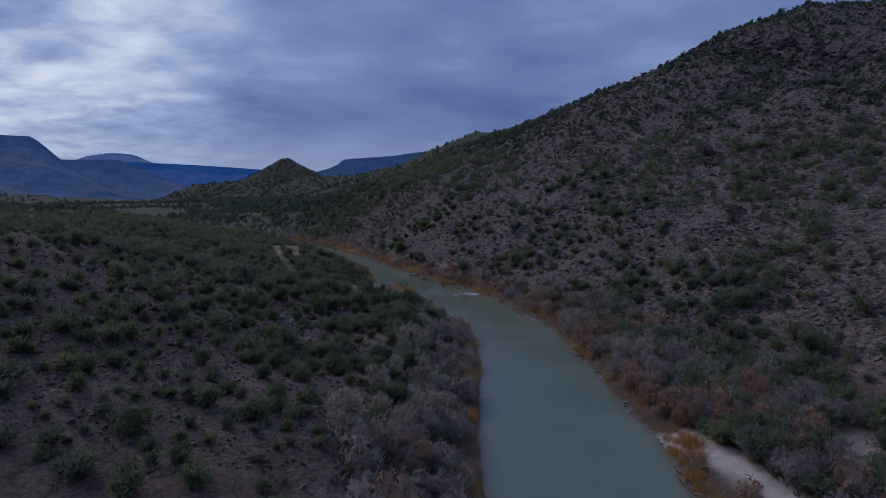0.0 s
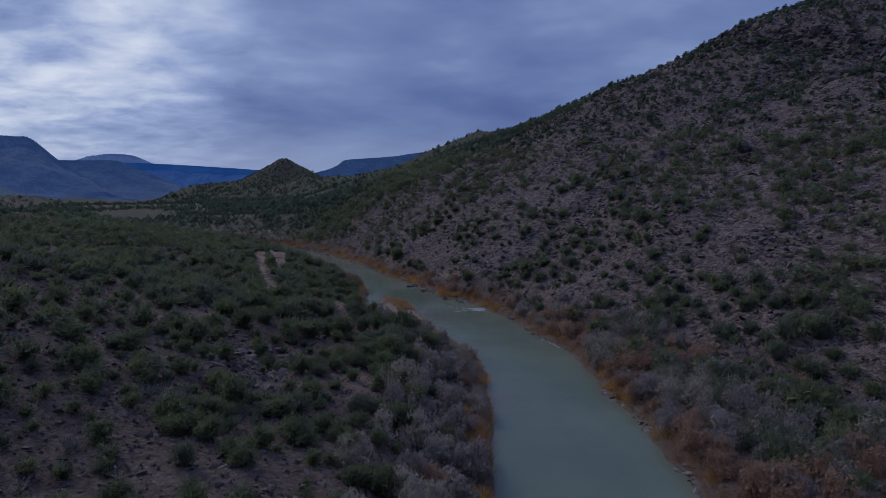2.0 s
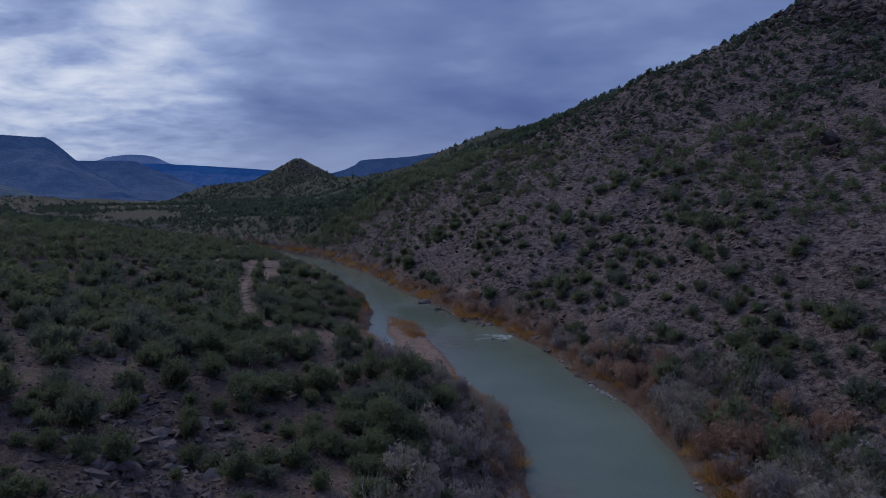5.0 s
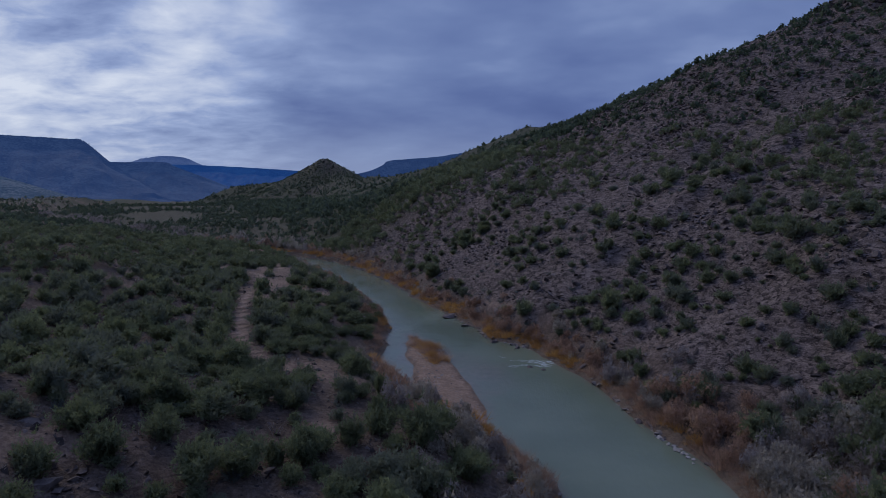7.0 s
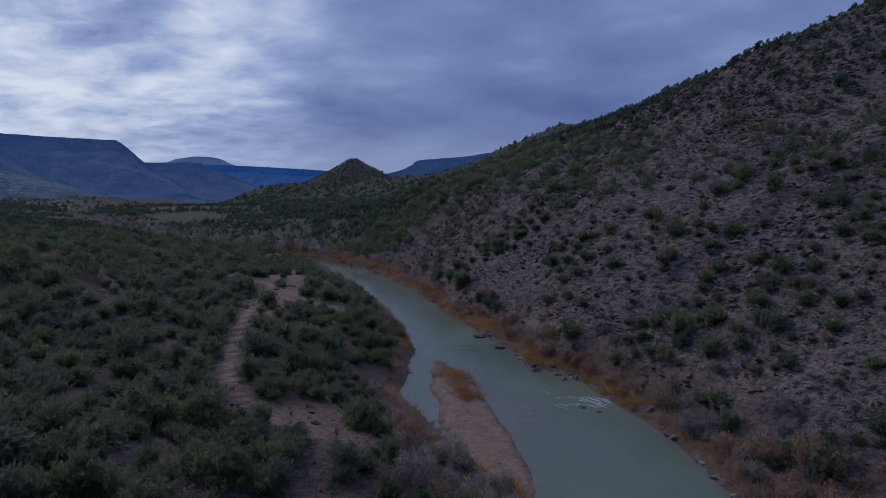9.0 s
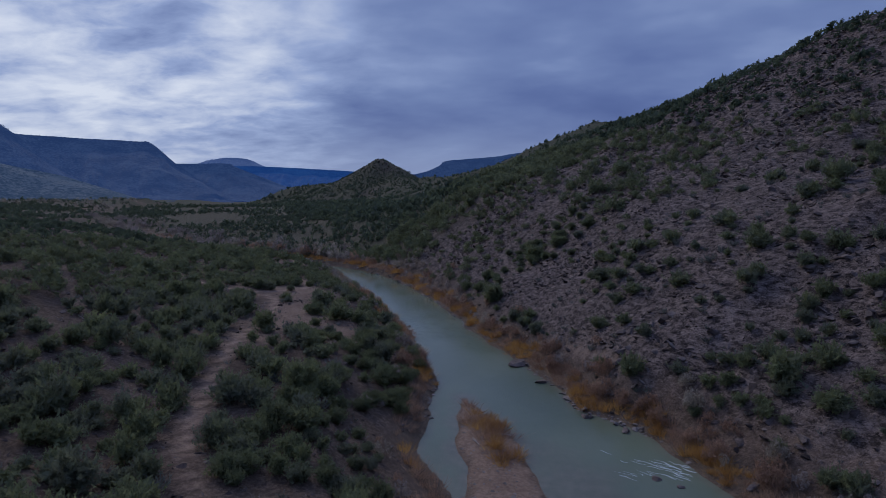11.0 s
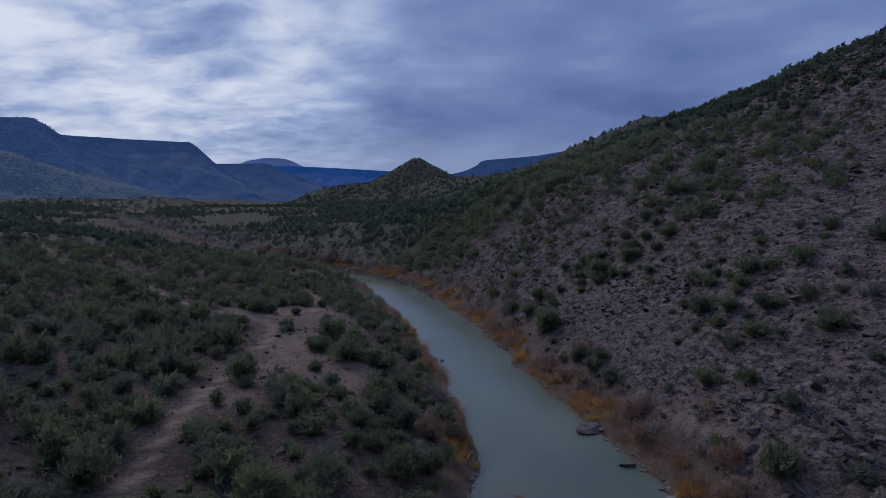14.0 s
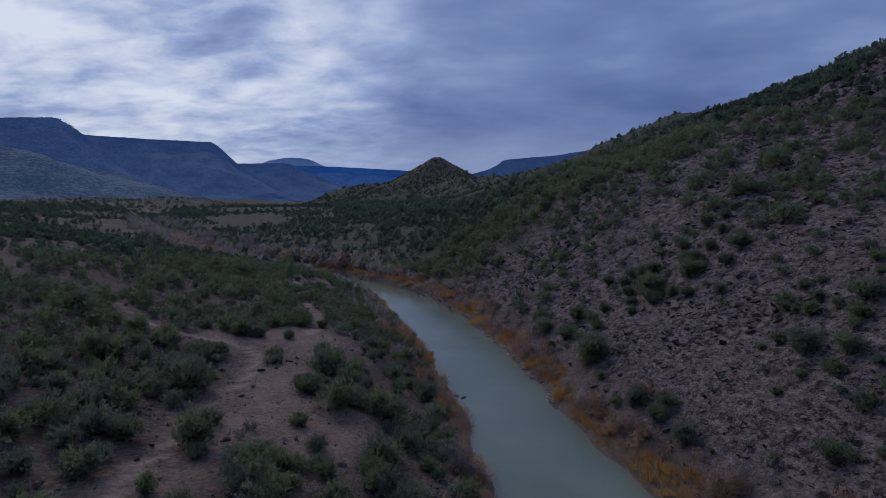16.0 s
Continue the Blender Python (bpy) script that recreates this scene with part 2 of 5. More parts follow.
def water_material():
    m, n, l, b = material("river_water", 0.10, 0.5)
    p = place_of(n)
    b.inputs["IOR"].default_value = 1.33
    col = ramp_of(n, l, noise_tex(n, l, p, 0.045, 5), [(0.35, (0.092, 0.115, 0.080)), (0.65, (0.126, 0.151, 0.106))])
    at = n.new("ShaderNodeAttribute")
    at.attribute_name = "shoal"
    col = mix_rgb(n, l, at.outputs["Fac"], col, ramp_of(n, l, noise_tex(n, l, p, 0.8, 6), [(0.3, (0.105, 0.092, 0.075)), (0.7, (0.165, 0.140, 0.112))]))
    l.new(col, b.inputs["Base Color"])
    mp = n.new("ShaderNodeMapping")
    mp.inputs["Rotation"].default_value = (0, 0, radians(25))
    mp.inputs["Scale"].default_value = (1.0, 0.45, 1.0)
    l.new(p, mp.inputs[0])
    w1 = noise_tex(n, l, mp.outputs[0], 1.6, 6, 0.62)
    bump(n, l, b, w1, 0.35, 0.12)
    r = n.new("ShaderNodeMapRange")
    r.inputs[1].default_value, r.inputs[2].default_value = 0.35, 0.65
    r.inputs[3].default_value, r.inputs[4].default_value = 0.06, 0.22
    l.new(noise_tex(n, l, mp.outputs[0], 0.12, 4), r.inputs[0])
    l.new(r.outputs[0], b.inputs["Roughness"])
    return m


def hazed_mesa_material(name, wood, stone, haze_glow):
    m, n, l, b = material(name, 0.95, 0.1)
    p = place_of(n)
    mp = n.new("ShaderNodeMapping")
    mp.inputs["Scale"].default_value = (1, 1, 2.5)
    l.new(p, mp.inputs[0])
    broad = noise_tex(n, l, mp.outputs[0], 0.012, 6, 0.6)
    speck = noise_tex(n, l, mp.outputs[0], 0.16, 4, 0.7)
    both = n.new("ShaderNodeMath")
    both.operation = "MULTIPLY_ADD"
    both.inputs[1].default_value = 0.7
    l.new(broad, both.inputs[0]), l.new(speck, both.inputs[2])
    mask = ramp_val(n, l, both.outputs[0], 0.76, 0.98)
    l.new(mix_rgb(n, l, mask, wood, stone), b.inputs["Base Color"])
    # blue air haze over the slopes, put in as emission
    l.new(mix_rgb(n, l, mask, tuple(0.90 * g for g in haze_glow), tuple((1.08 + k) * g for g, k in zip(haze_glow, (0.30, 0.15, 0.0)))), b.inputs["Emission Color"])
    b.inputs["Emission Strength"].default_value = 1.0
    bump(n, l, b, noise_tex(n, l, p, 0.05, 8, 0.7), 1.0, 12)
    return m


M_GROUND = ground_material()
M_JUNIPER = foliage_material("juniper_foliage", (0.108, 0.127, 0.078), (0.146, 0.169, 0.096), (0.200, 0.226, 0.115), 0.35, (0.138, 0.154, 0.118), 9.0)
# far junipers: cooler greens, with bluish haze painted into the foliage colour
M_JUNIPER_FAR = foliage_material("haze_cooled_juniper_foliage", (0.048, 0.068, 0.045), (0.082, 0.108, 0.069), (0.126, 0.152, 0.094), 0.30, (0.098, 0.121, 0.100))
M_SAGE = foliage_material("sagebrush_foliage", (0.080, 0.094, 0.086), (0.125, 0.142, 0.130), (0.19, 0.205, 0.185))
M_GREYWOOD = foliage_material("leafless_twigs", (0.155, 0.133, 0.130), (0.250, 0.218, 0.212), (0.345, 0.310, 0.300), lace=13.0)
M_PALE = foliage_material("pale_dry_twigs", (0.19, 0.165, 0.140), (0.30, 0.265, 0.225), (0.43, 0.385, 0.33), lace=13.0)
M_RUSSET = foliage_material("russet_willow_twigs", (0.200, 0.122, 0.092), (0.315, 0.200, 0.148), (0.43, 0.295, 0.212), lace=13.0)
M_GOLD = foliage_material("golden_reeds", (0.24, 0.125, 0.045), (0.42, 0.235, 0.080), (0.55, 0.36, 0.13))
M_BARK = rock_material("grey_bark", [(0.4, (0.07, 0.055, 0.045)), (0.9, (0.17, 0.14, 0.12))])
M_ROCK = rock_material("basalt_rock", [(0.35, (0.024, 0.019, 0.017)), (0.66, (0.068, 0.053, 0.049)), (1.0, (0.172, 0.138, 0.124))])
M_PALEROCK = rock_material("river_cobble", [(0.35, (0.075, 0.063, 0.056)), (0.95, (0.25, 0.22, 0.20))])
M_BLEACHED = rock_material("bleached_stone", [(0.35, (0.14, 0.125, 0.11)), (0.95, (0.34, 0.31, 0.28))])
M_WATER = water_material()
M_FOAM = material("river_foam", 0.6, 0.3)[0]
M_FOAM.node_tree.nodes["Principled BSDF"].inputs["Base Color"].default_value = (0.40, 0.45, 0.45, 1)
# last colour of each: distance haze that the slopes emit
M_MESA = hazed_mesa_material("hazed_wooded_mesa", (0.002, 0.003, 0.002), (0.016, 0.015, 0.012), (0.0165, 0.0390, 0.1230))
# ridge and mountain get their blue from emitted haze, not from their ground
M_FARMESA = hazed_mesa_material("hazed_far_mesa", (0.004, 0.007, 0.01), (0.007, 0.01, 0.013), (0.008, 0.038, 0.165))
M_FARPEAK = hazed_mesa_material("hazed_far_mountain", (0.02, 0.03, 0.04), (0.03, 0.04, 0.05), (0.034, 0.066, 0.19))
M_HILLS = hazed_mesa_material("hazed_wooded_hills", (0.010, 0.016, 0.012), (0.070, 0.064, 0.054), (0.0205, 0.0400, 0.0920))

# ---------------------------------------------------------------- plan of the land
RNG = np.random.default_rng(7)
LATTICE = np.random.default_rng(3).random((256, 256))


def vnoise(x, y):
    xi, yi = np.floor(x).astype(int), np.floor(y).astype(int)
    fx, fy = x - xi, y - yi
    fx, fy = fx * fx * (3 - 2 * fx), fy * fy * (3 - 2 * fy)
    a, b = LATTICE[xi & 255, yi & 255], LATTICE[(xi + 1) & 255, yi & 255]
    c, d = LATTICE[xi & 255, (yi + 1) & 255], LATTICE[(xi + 1) & 255, (yi + 1) & 255]
    return a + (b - a) * fx + (c - a) * fy + (a - b - c + d) * fx * fy


def fbm(x, y, size, octaves=4, shift=0.0):
    """Noise between about -1 and 1 whose largest waves are size metres long."""
    out, amp, total = 0.0, 1.0, 0.0
    x, y = np.asarray(x) / size + 17.3 + shift, np.asarray(y) / size + 41.7 - shift * 1.7
    for _ in range(octaves):
        out = out + amp * (2 * vnoise(x, y) - 1)
        total += amp
        x, y, amp = 0.8 * x * 2.03 + 0.6 * y * 2.03 + 5.2, -0.6 * x * 2.03 + 0.8 * y * 2.03 + 1.3, amp * 0.5
    return out / total * 1.6


def spline(keys, per=10):
    """A smooth line through rows of numbers."""
    k = np.array(keys, float)
    k = np.vstack([2 * k[0] - k[1], k, 2 * k[-1] - k[-2]])
    t = np.linspace(0, 1, per, endpoint=False)[:, None]
    out = []
    for a, b, c, d in zip(k[:-3], k[1:-2], k[2:-1], k[3:]):
        out.append(0.5 * (2 * b + (c - a) * t + (2 * a - 5 * b + 4 * c - d) * t ** 2 + (3 * b - a - 3 * c + d) * t ** 3))
    return np.vstack(out + [k[-2][None]])


def beside(line, x, y):
    """Signed distance of places from a line (right of it: plus), and the line's third number there."""
    x, y = np.asarray(x, float).ravel(), np.asarray(y, float).ravel()
    dist, third, best = np.full(x.shape, 1e9), np.zeros(x.shape), np.zeros(x.shape)
    for a, b in zip(line[:-1], line[1:]):
        ab = b[:2] - a[:2]
        u = np.clip(((x - a[0]) * ab[0] + (y - a[1]) * ab[1]) / (ab @ ab), 0, 1)
        ox, oy = x - a[0] - u * ab[0], y - a[1] - u * ab[1]
        d2 = np.hypot(ox, oy)
        off = (ab[1] * ox - ab[0] * oy) / np.hypot(*ab)
        near = (d2 < np.abs(dist) - 1e-6) | ((d2 < np.abs(dist) + 1e-6) & (np.abs(off) > best))
        dist, best = np.where(near, d2 * np.where(off >= 0, 1.0, -1.0), dist), np.where(near, np.abs(off), best)
        if len(a) > 2:
            third = np.where(near, a[2] + u * (b[2] - a[2]), third)
    return dist, third


RIVER_START = [(13, -400, 11), (13, -60, 11), (14, 0, 11), (14, 50, 10.8), (15.5, 80, 10.2), (15.0, 108, 8.8), (13.6, 127, 9.0), (8.2, 142, 9.6), (2.8, 154, 13.0), (-5.9, 171.6, 13.4), (-10.1, 181.7, 10.7),
               (-13, 193, 9.3), (-17, 203, 8.0), (-21, 212, 7.3), (-28.8, 231, 6.9), (-38.4, 252, 7.5)]
RIVER = spline(RIVER_START + [(-45.8, 266, 7.9), (-54.3, 281, 7.7), (-67.5, 303, 7.4), (-85, 321, 6.2), (-108, 337, 6), (-145, 355, 5.2), (-190, 380, 4.5), (-245, 430, 3.0), (-340, 520, 1.5), (-430, 630, 1.5),
                              (-560, 850, 1.5), (-800, 1400, 1.5), (-1500, 3500, 2)], 8)
GUIDE = spline(RIVER_START + [(-54.3, 281, 7.5), (-105, 367, 7), (-165, 470, 7), (-230, 580, 7), (-420, 900, 7), (-2000, 3600, 7)], 6)
CREST = [(125, 360, 89.3), (112, 410, 93.9), (85, 480, 84.5), (60, 590, 85.9), (34, 700, 89.2), (26, 725, 90.6), (8, 742, 80), (-15, 762, 71), (-66, 844, 60), (-123, 915, 52), (-200, 1020, 50), (-304, 1180, 60), (-380, 1195, 50),
         (-487, 1210, 41), (-560, 1215, 14), (-610, 1220, -8)]
TRACK = spline([(-24.5, 138.5), (-28.5, 140.8), (-33.7, 146), (-37.5, 152), (-42, 162), (-46, 173), (-50, 185), (-52.7, 193), (-55.5, 203.4), (-57.6, 211.5), (-59.4, 216.7), (-62.4, 220.5), (-66, 221.8), (-71, 220), (-78, 220), (-92, 226)], 5)
SIDE_TRACK = spline([(-66, 221.8), (-63, 227), (-60.5, 232), (-62, 240), (-67, 249), (-76, 262)], 5)
HILL_PATH = spline([(-5.5, 213), (-3.2, 207.1), (-2.6, 204.9), (-0.3, 200.9), (2.2, 197.1), (4.4, 192.1), (6.5, 188.7), (10, 181), (15, 172), (20, 166), (27, 158)], 5)
CLEARINGS = [(-62, 228, 13, 8, 15), (-49, 200, 9, 12, 15), (-43, 199, 7, 8, 0), (-54, 211, 7, 10, 10), (-47, 187, 5, 7, 0), (-88, 284, 8, 6, 30), (-96, 293, 7, 5, 30), (-25, 140.5, 6, 3.5, 20), (-20.5, 138, 5, 4.5, -12), (-17, 122, 3, 5, 20), (-10, 93, 4, 6, 0), (-35, 104, 2.5, 9, -35),
             (-192, 450, 17, 6, 0), (-207, 472, 12, 5, 0), (-159, 426, 9, 4, 0), (-118, 372, 8, 4, 0), (-284, 416, 10, 5, 20), (-307, 490, 14, 5, 10), (-310, 567, 26, 12, 0), (-440, 626, 26, 8, 10), (-437, 596, 16, 4, 0),
             (-476, 596, 30, 6, 10), (-500, 570, 20, 4, 0), (-395, 690, 26, 8, 20), (-470, 700, 32, 6, 0), (-535, 690, 30, 6, 0), (-560, 760, 45, 9, 0), (-640, 800, 30, 7, 10), (-590, 905, 18, 9, 0), (-520, 830, 30, 7, 0), (-420, 780, 26, 6, 0)]
SCAR = (-25.5, 96, 6.5, 15, 22)


def inside(spot, x, y):
    """1 in the middle of an uneven oval, 0 outside it."""
    cx, cy, rx, ry, turn = spot
    c, s = math.cos(radians(turn)), math.sin(radians(turn))
    u, v = ((x - cx) * c + (y - cy) * s) / rx, (-(x - cx) * s + (y - cy) * c) / ry
    return np.clip(1.6 - 1.5 * (np.hypot(u, v) + 0.35 * fbm(x, y, 0.6 * min(rx, ry) + 2, 3, 9.0)), 0, 1)


def smax(a, b, k):
    m = np.clip(0.5 + 0.5 * (a - b) / k, 0, 1)
    return b + (a - b) * m + k * m * (1 - m)


def land(x, y):
    """Heights of the land (the river's surface is 0) and how rocky, bare and damp it is."""
    shape = np.shape(x)
    x, y = np.asarray(x, float).ravel(), np.asarray(y, float).ravel()
    d, w = beside(RIVER, x, y)
    dg, wg = beside(GUIDE, x, y)
    shore = fbm(x, y, 9, 3, 2.0) * 0.9
    er, el = d - w + shore, -d - w + shore
    eg = dg - wg
    bed = -1.0 * np.clip(-np.maximum(er, el) / 2.0, 0, 1)
    # right side: steep rocky hillside up to a rimmed mesa
    bench = np.interp(y, [0, 60, 95, 125, 155, 200], [30, 26, 20, 12, 4, 2.5])
    g = np.interp(y, [290, 330, 440, 700], [1, 0.86, 0.48, 0.42])
    q = np.maximum(eg - bench + fbm(x, y, 40, 3, 1.0) * np.clip(eg / 30, 0, 1) * 4, 0) * g
    prof = np.interp(q, [0, 10, 20, 30, 40, 50, 65, 80, 95, 110, 125, 140, 148, 165, 200, 900], [0, 8.3, 15.1, 23.6, 29, 33.2, 40.3, 48.9, 58.6, 66.9, 72, 79.6, 82.5, 92.2, 104.7, 116.7])
    prof = prof * np.interp(y, [60, 120, 160, 200, 230, 260, 300], [0.917, 0.738, 0.762, 0.874, 0.836, 0.968, 1.083])
    bank = np.interp(er, [-1, 0, 1.5, 5, 25, 200], [-0.3, 0.0, 0.9, 1.6, 2.6, 4])
    hill = bank + prof * np.interp(y, [400, 560, 900, 1150], [1, 0.15, 0.15, 0.0])
    top = np.full(x.shape, -99.0)
    for a, b in zip(CREST[:-1], CREST[1:]):
        dd, zz_ = beside(np.array([a, b], float), x, y)
        top = np.maximum(top, zz_ - np.interp(np.abs(dd), [0, 200, 600], [0, 88, 200]))
    cone = 97 - np.interp(np.hypot(x + 304, y - 1180), [0, 6, 26, 75, 160, 400], [-4, 5.5, 22.5, 49, 86, 180])
    off_crest = np.abs(beside(np.array([c[:2] for c in CREST], float), x, y)[0])
    spur = (0.35 - np.abs(fbm(x, y, 95, 4, 3.6))) * 16 * np.clip(off_crest / 60 - 0.2, 0, 1)
    top = (smax(top, cone, 6) + fbm(x, y, 60, 4, 3.0) * np.where(y > 1050, 2, 4) + spur) * np.clip(er / 70, 0, 1)
    right = smax(hill, np.where(y > 300, top, -50), 6)
    ys = y - 0.3 * np.maximum(x + 60, 0)             # the woods begin farther on, higher up
    rocky = np.clip(q / 6, 0, 1) * np.interp(ys, [288, 325], [1, 0.35])
    strata = fbm(x, y, 14, 5, 4.0)
    right = right + rocky * (0.9 * strata + 0.5 * np.abs(fbm(x, y, 4, 3, 6.0)) - 0.25 + 1.2 * np.clip(strata - 0.35, 0, 1))
    # left side: cut bank, bench, rising juniper flat
    up = np.interp(el, [-1, 0, 1.2, 4, 10, 12, 18, 28, 40, 52, 66, 80, 100, 130, 170, 300], [-0.3, 0, 0.9, 2.2, 4.4, 6, 6.7, 7.7, 10.1, 13.1, 17.2, 19.2, 21.8, 23.3, 25.1, 29.2])
    up = np.where(el > 12, 6 + (up - 6) * np.interp(y, [50, 80, 110, 140, 170, 200, 260, 330, 420, 520], [1.75, 1.62, 1.16, 1.13, 1.05, 1.06, 0.94, 1.22, 0.75, 0.25]), up)
    left = up + np.clip(el / 15, 0, 1) * (fbm(x, y, 30, 4, 5.0) * 1.0 + fbm(x, y, 6, 3, 7.0) * 0.25)
    for hx, hy, hr, hh in ((-575, 890, 55, 9), (-640, 960, 60, 7), (-690, 1050, 90, 9), (-480, 760, 40, 2)):
        left = left + hh * np.exp(-((x - hx) ** 2 + (y - hy) ** 2) / hr ** 2)
    scar = inside(SCAR, x, y)
    left = left - 1.6 * scar + scar * np.abs(fbm(x, y, 3, 3, 8.0)) * 1.2
    z = np.where(d > 0, np.where(er > 0, right, bed), np.where(el > 0, left, bed))
    # the valley floor climbs gently upstream of the bend
    z = z + np.interp(y, [340, 430, 560, 760, 1000, 1300], [0, 5, 8, 8, 2, -4]) * np.clip(1.25 - z / 32, 0, 1)
    # gravel bar
    bu, bv = beside(np.array([(-17, 187), (-14, 179), (-12.3, 172.5), (-9.9, 163), (-7.2, 155), (-4.9, 147), (-3.0, 139)], float), x, y)
    bar = np.interp(y, [138, 142, 147, 155, 163, 172, 179, 184, 187], [1.6, 2.7, 3.2, 3.7, 3.7, 3.6, 2.8, 1.2, 0.2]) + fbm(x, y, 5, 3, 2.5) * 0.7 - np.abs(bu)
    barz = np.interp(bar, [-2, 0, 1, 4], [-0.7, 0, 0.22, 0.5])
    onbar = (bar > -2) & (y > 136) & (y < 190)
    z = np.where(onbar, np.maximum(z, barz), z)
    near_track = np.abs(beside(TRACK, x, y)[0]) + fbm(x, y, 3, 3, 1.5) * 0.5
    near_side = np.abs(beside(SIDE_TRACK, x, y)[0]) + fbm(x, y, 3, 3, 1.8) * 0.5
    bare = np.maximum(np.clip(1.4 - near_track / 0.56, 0, 1), 0.8 * np.clip(1.5 - near_side / 0.6, 0, 1))
    near_hill_path = np.abs(beside(HILL_PATH, x, y)[0]) + fbm(x, y, 4, 2, 2.8) * 0.3
    bare = np.maximum(bare, np.interp(y, [180, 190], [0.25, 0.6]) * np.clip(1.5 - near_hill_path / 0.45, 0, 1))
    z = z - 0.08 * np.clip(1.3 - near_track / 0.9, 0, 1) * (d < 0)
    for spot in CLEARINGS:
        bare = np.maximum(bare, 0.66 * np.interp(y, [380, 430], [1.0, 0.75]) * inside(spot, x, y) * np.clip(0.9 + 0.35 * fbm(x, y, 7, 3, 15.0), 0, 1))
    beach, _ = beside(np.array([(27, 68), (29.5, 63), (30.5, 56), (33, 46), (36, 30)], float), x, y)
    pale = 0.85 * np.clip(1.6 - np.abs(beach - 0.5) / 1.45 + 0.5 * fbm(x, y, 3, 3, 0.5), 0, 1) * (y < 70)
    pale = np.maximum(pale, 0.35 * inside((50, 58, 14, 9, 20), x, y))
    worn = np.maximum(np.clip(1.3 - near_track / 0.5, 0, 1), np.maximum(0.8 * np.clip(1.3 - near_side / 0.45, 0, 1), 0.8 * np.clip(1.3 - near_hill_path / 0.4, 0, 1) * (y > 186)))
    pale = np.maximum(pale, 0.06 * worn)
    bare = np.maximum(bare, pale)
    litter = np.where(er > 3, np.interp(ys, [285, 340], [0, 0.95]) * np.interp(eg, [0, 20], [0.72, 1.0]), 0) * np.clip(1.2 + 0.8 * fbm(x, y, 45, 4, 13.0), np.interp(y, [400, 600], [0.2, 0.45]), 1)
    litter = np.maximum(litter, np.where(el > 6, np.interp(y, [300, 420, 800, 1000], [0, 0.6, 0.75, 1.0]), 0) * np.clip(np.interp(y, [500, 1200], [0.7, 1.3]) + fbm(x, y, 60, 4, 12.0), 0, 1) * (1 - np.clip(bare, 0, 1)))
    scree = np.maximum(np.where(d > 0, rocky, 0), np.clip(0.62 * scar, 0, 1))
    stony = np.interp(y, [95, 125], [0.30, 0.0]) * np.clip(0.9 + fbm(x, y, 9, 3, 11.5), 0.3, 1.3)
    scree = np.maximum(scree, np.maximum(0.55 * np.clip(fbm(x, y, 22, 4, 11.0) - 0.1, 0, 1), stony) * (d < 0))
    damp = np.where(onbar & (bar > -1), np.clip(0.8 - bar, 0.05, 0.8), np.clip(1.2 - np.maximum(er, el) / 3.5, 0, 1) * np.interp(y, [340, 380], [1, 0]))
    bare = np.where(onbar & (bar > 0), 0.95, bare)
    crag = np.clip(1.4 - np.hypot(x + 304, y - 1180) / 75 + 0.4 * fbm(x, y, 25, 3, 4.2), 0, 1)
    scree, litter = np.maximum(scree, 0.4 * crag), litter * (1 - 0.3 * crag)
    return [v.reshape(shape) for v in (z, scree, bare, damp, er, el, litter, pale, q, bar)]


def axis(lo, a, b, hi, step, grow):
    out = list(np.arange(a, b + step / 2, step))
    s, v = step, out[-1]
    while v < hi:
        s *= grow
        v += s
        out.append(v)
    s, v, pre = step, a, []
    while v > lo:
        s *= grow
        v -= s
        pre.append(v)
    return np.array(pre[::-1] + out)


GX, GY = axis(-4900, -90, 110, 4900, 1.15, 1.04), axis(-1500, 42, 330, 4950, 1.15, 1.028)
MX, MY = np.meshgrid(GX, GY)
GZ, SCREE, BARE, DAMP, ER, EL, LITTER, PALE, RISE, BAR = land(MX, MY)


def sample(grid, x, y):
    i = np.clip(np.searchsorted(GX, x) - 1, 0, len(GX) - 2)
    j = np.clip(np.searchsorted(GY, y) - 1, 0, len(GY) - 2)
    u, v = (x - GX[i]) / (GX[i + 1] - GX[i]), (y - GY[j]) / (GY[j + 1] - GY[j])
    return grid[j, i] * (1 - u) * (1 - v) + grid[j, i + 1] * u * (1 - v) + grid[j + 1, i] * (1 - u) * v + grid[j + 1, i + 1] * u * v


# ---------------------------------------------------------------- mesh tools


def mesh_of(name, verts, tris, mat, smooth=False):
    me = bpy.data.meshes.new(name)
    verts, tris = np.asarray(verts, np.float32), np.asarray(tris, np.int32)
    k = tris.shape[1]
    me.vertices.add(len(verts))
    me.vertices.foreach_set("co", verts.ravel())
    me.loops.add(k * len(tris))
    me.loops.foreach_set("vertex_index", tris.ravel())
    me.polygons.add(len(tris))
    me.polygons.foreach_set("loop_start", np.arange(len(tris), dtype=np.int32) * k)
    me.update(calc_edges=True)
    me.polygons.foreach_set("use_smooth", np.full(len(tris), smooth))
    me.materials.append(mat)
    return me


def grid_faces(nu, nv):
    i = np.arange(nu * nv).reshape(nu, nv)
    return np.stack([i[:-1, :-1], i[:-1, 1:], i[1:, 1:], i[1:, :-1]], -1).reshape(-1, 4)


def part(name, mesh, parent, label=""):
    ob = new(name, mesh)
    ob.parent = parent
    if label:
        tagged(ob, label)
    return ob


# ---------------------------------------------------------------- ground and river
ground_mesh = mesh_of("ground", np.stack([MX, MY, GZ], -1).reshape(-1, 3), grid_faces(len(GY), len(GX)), M_GROUND, True)
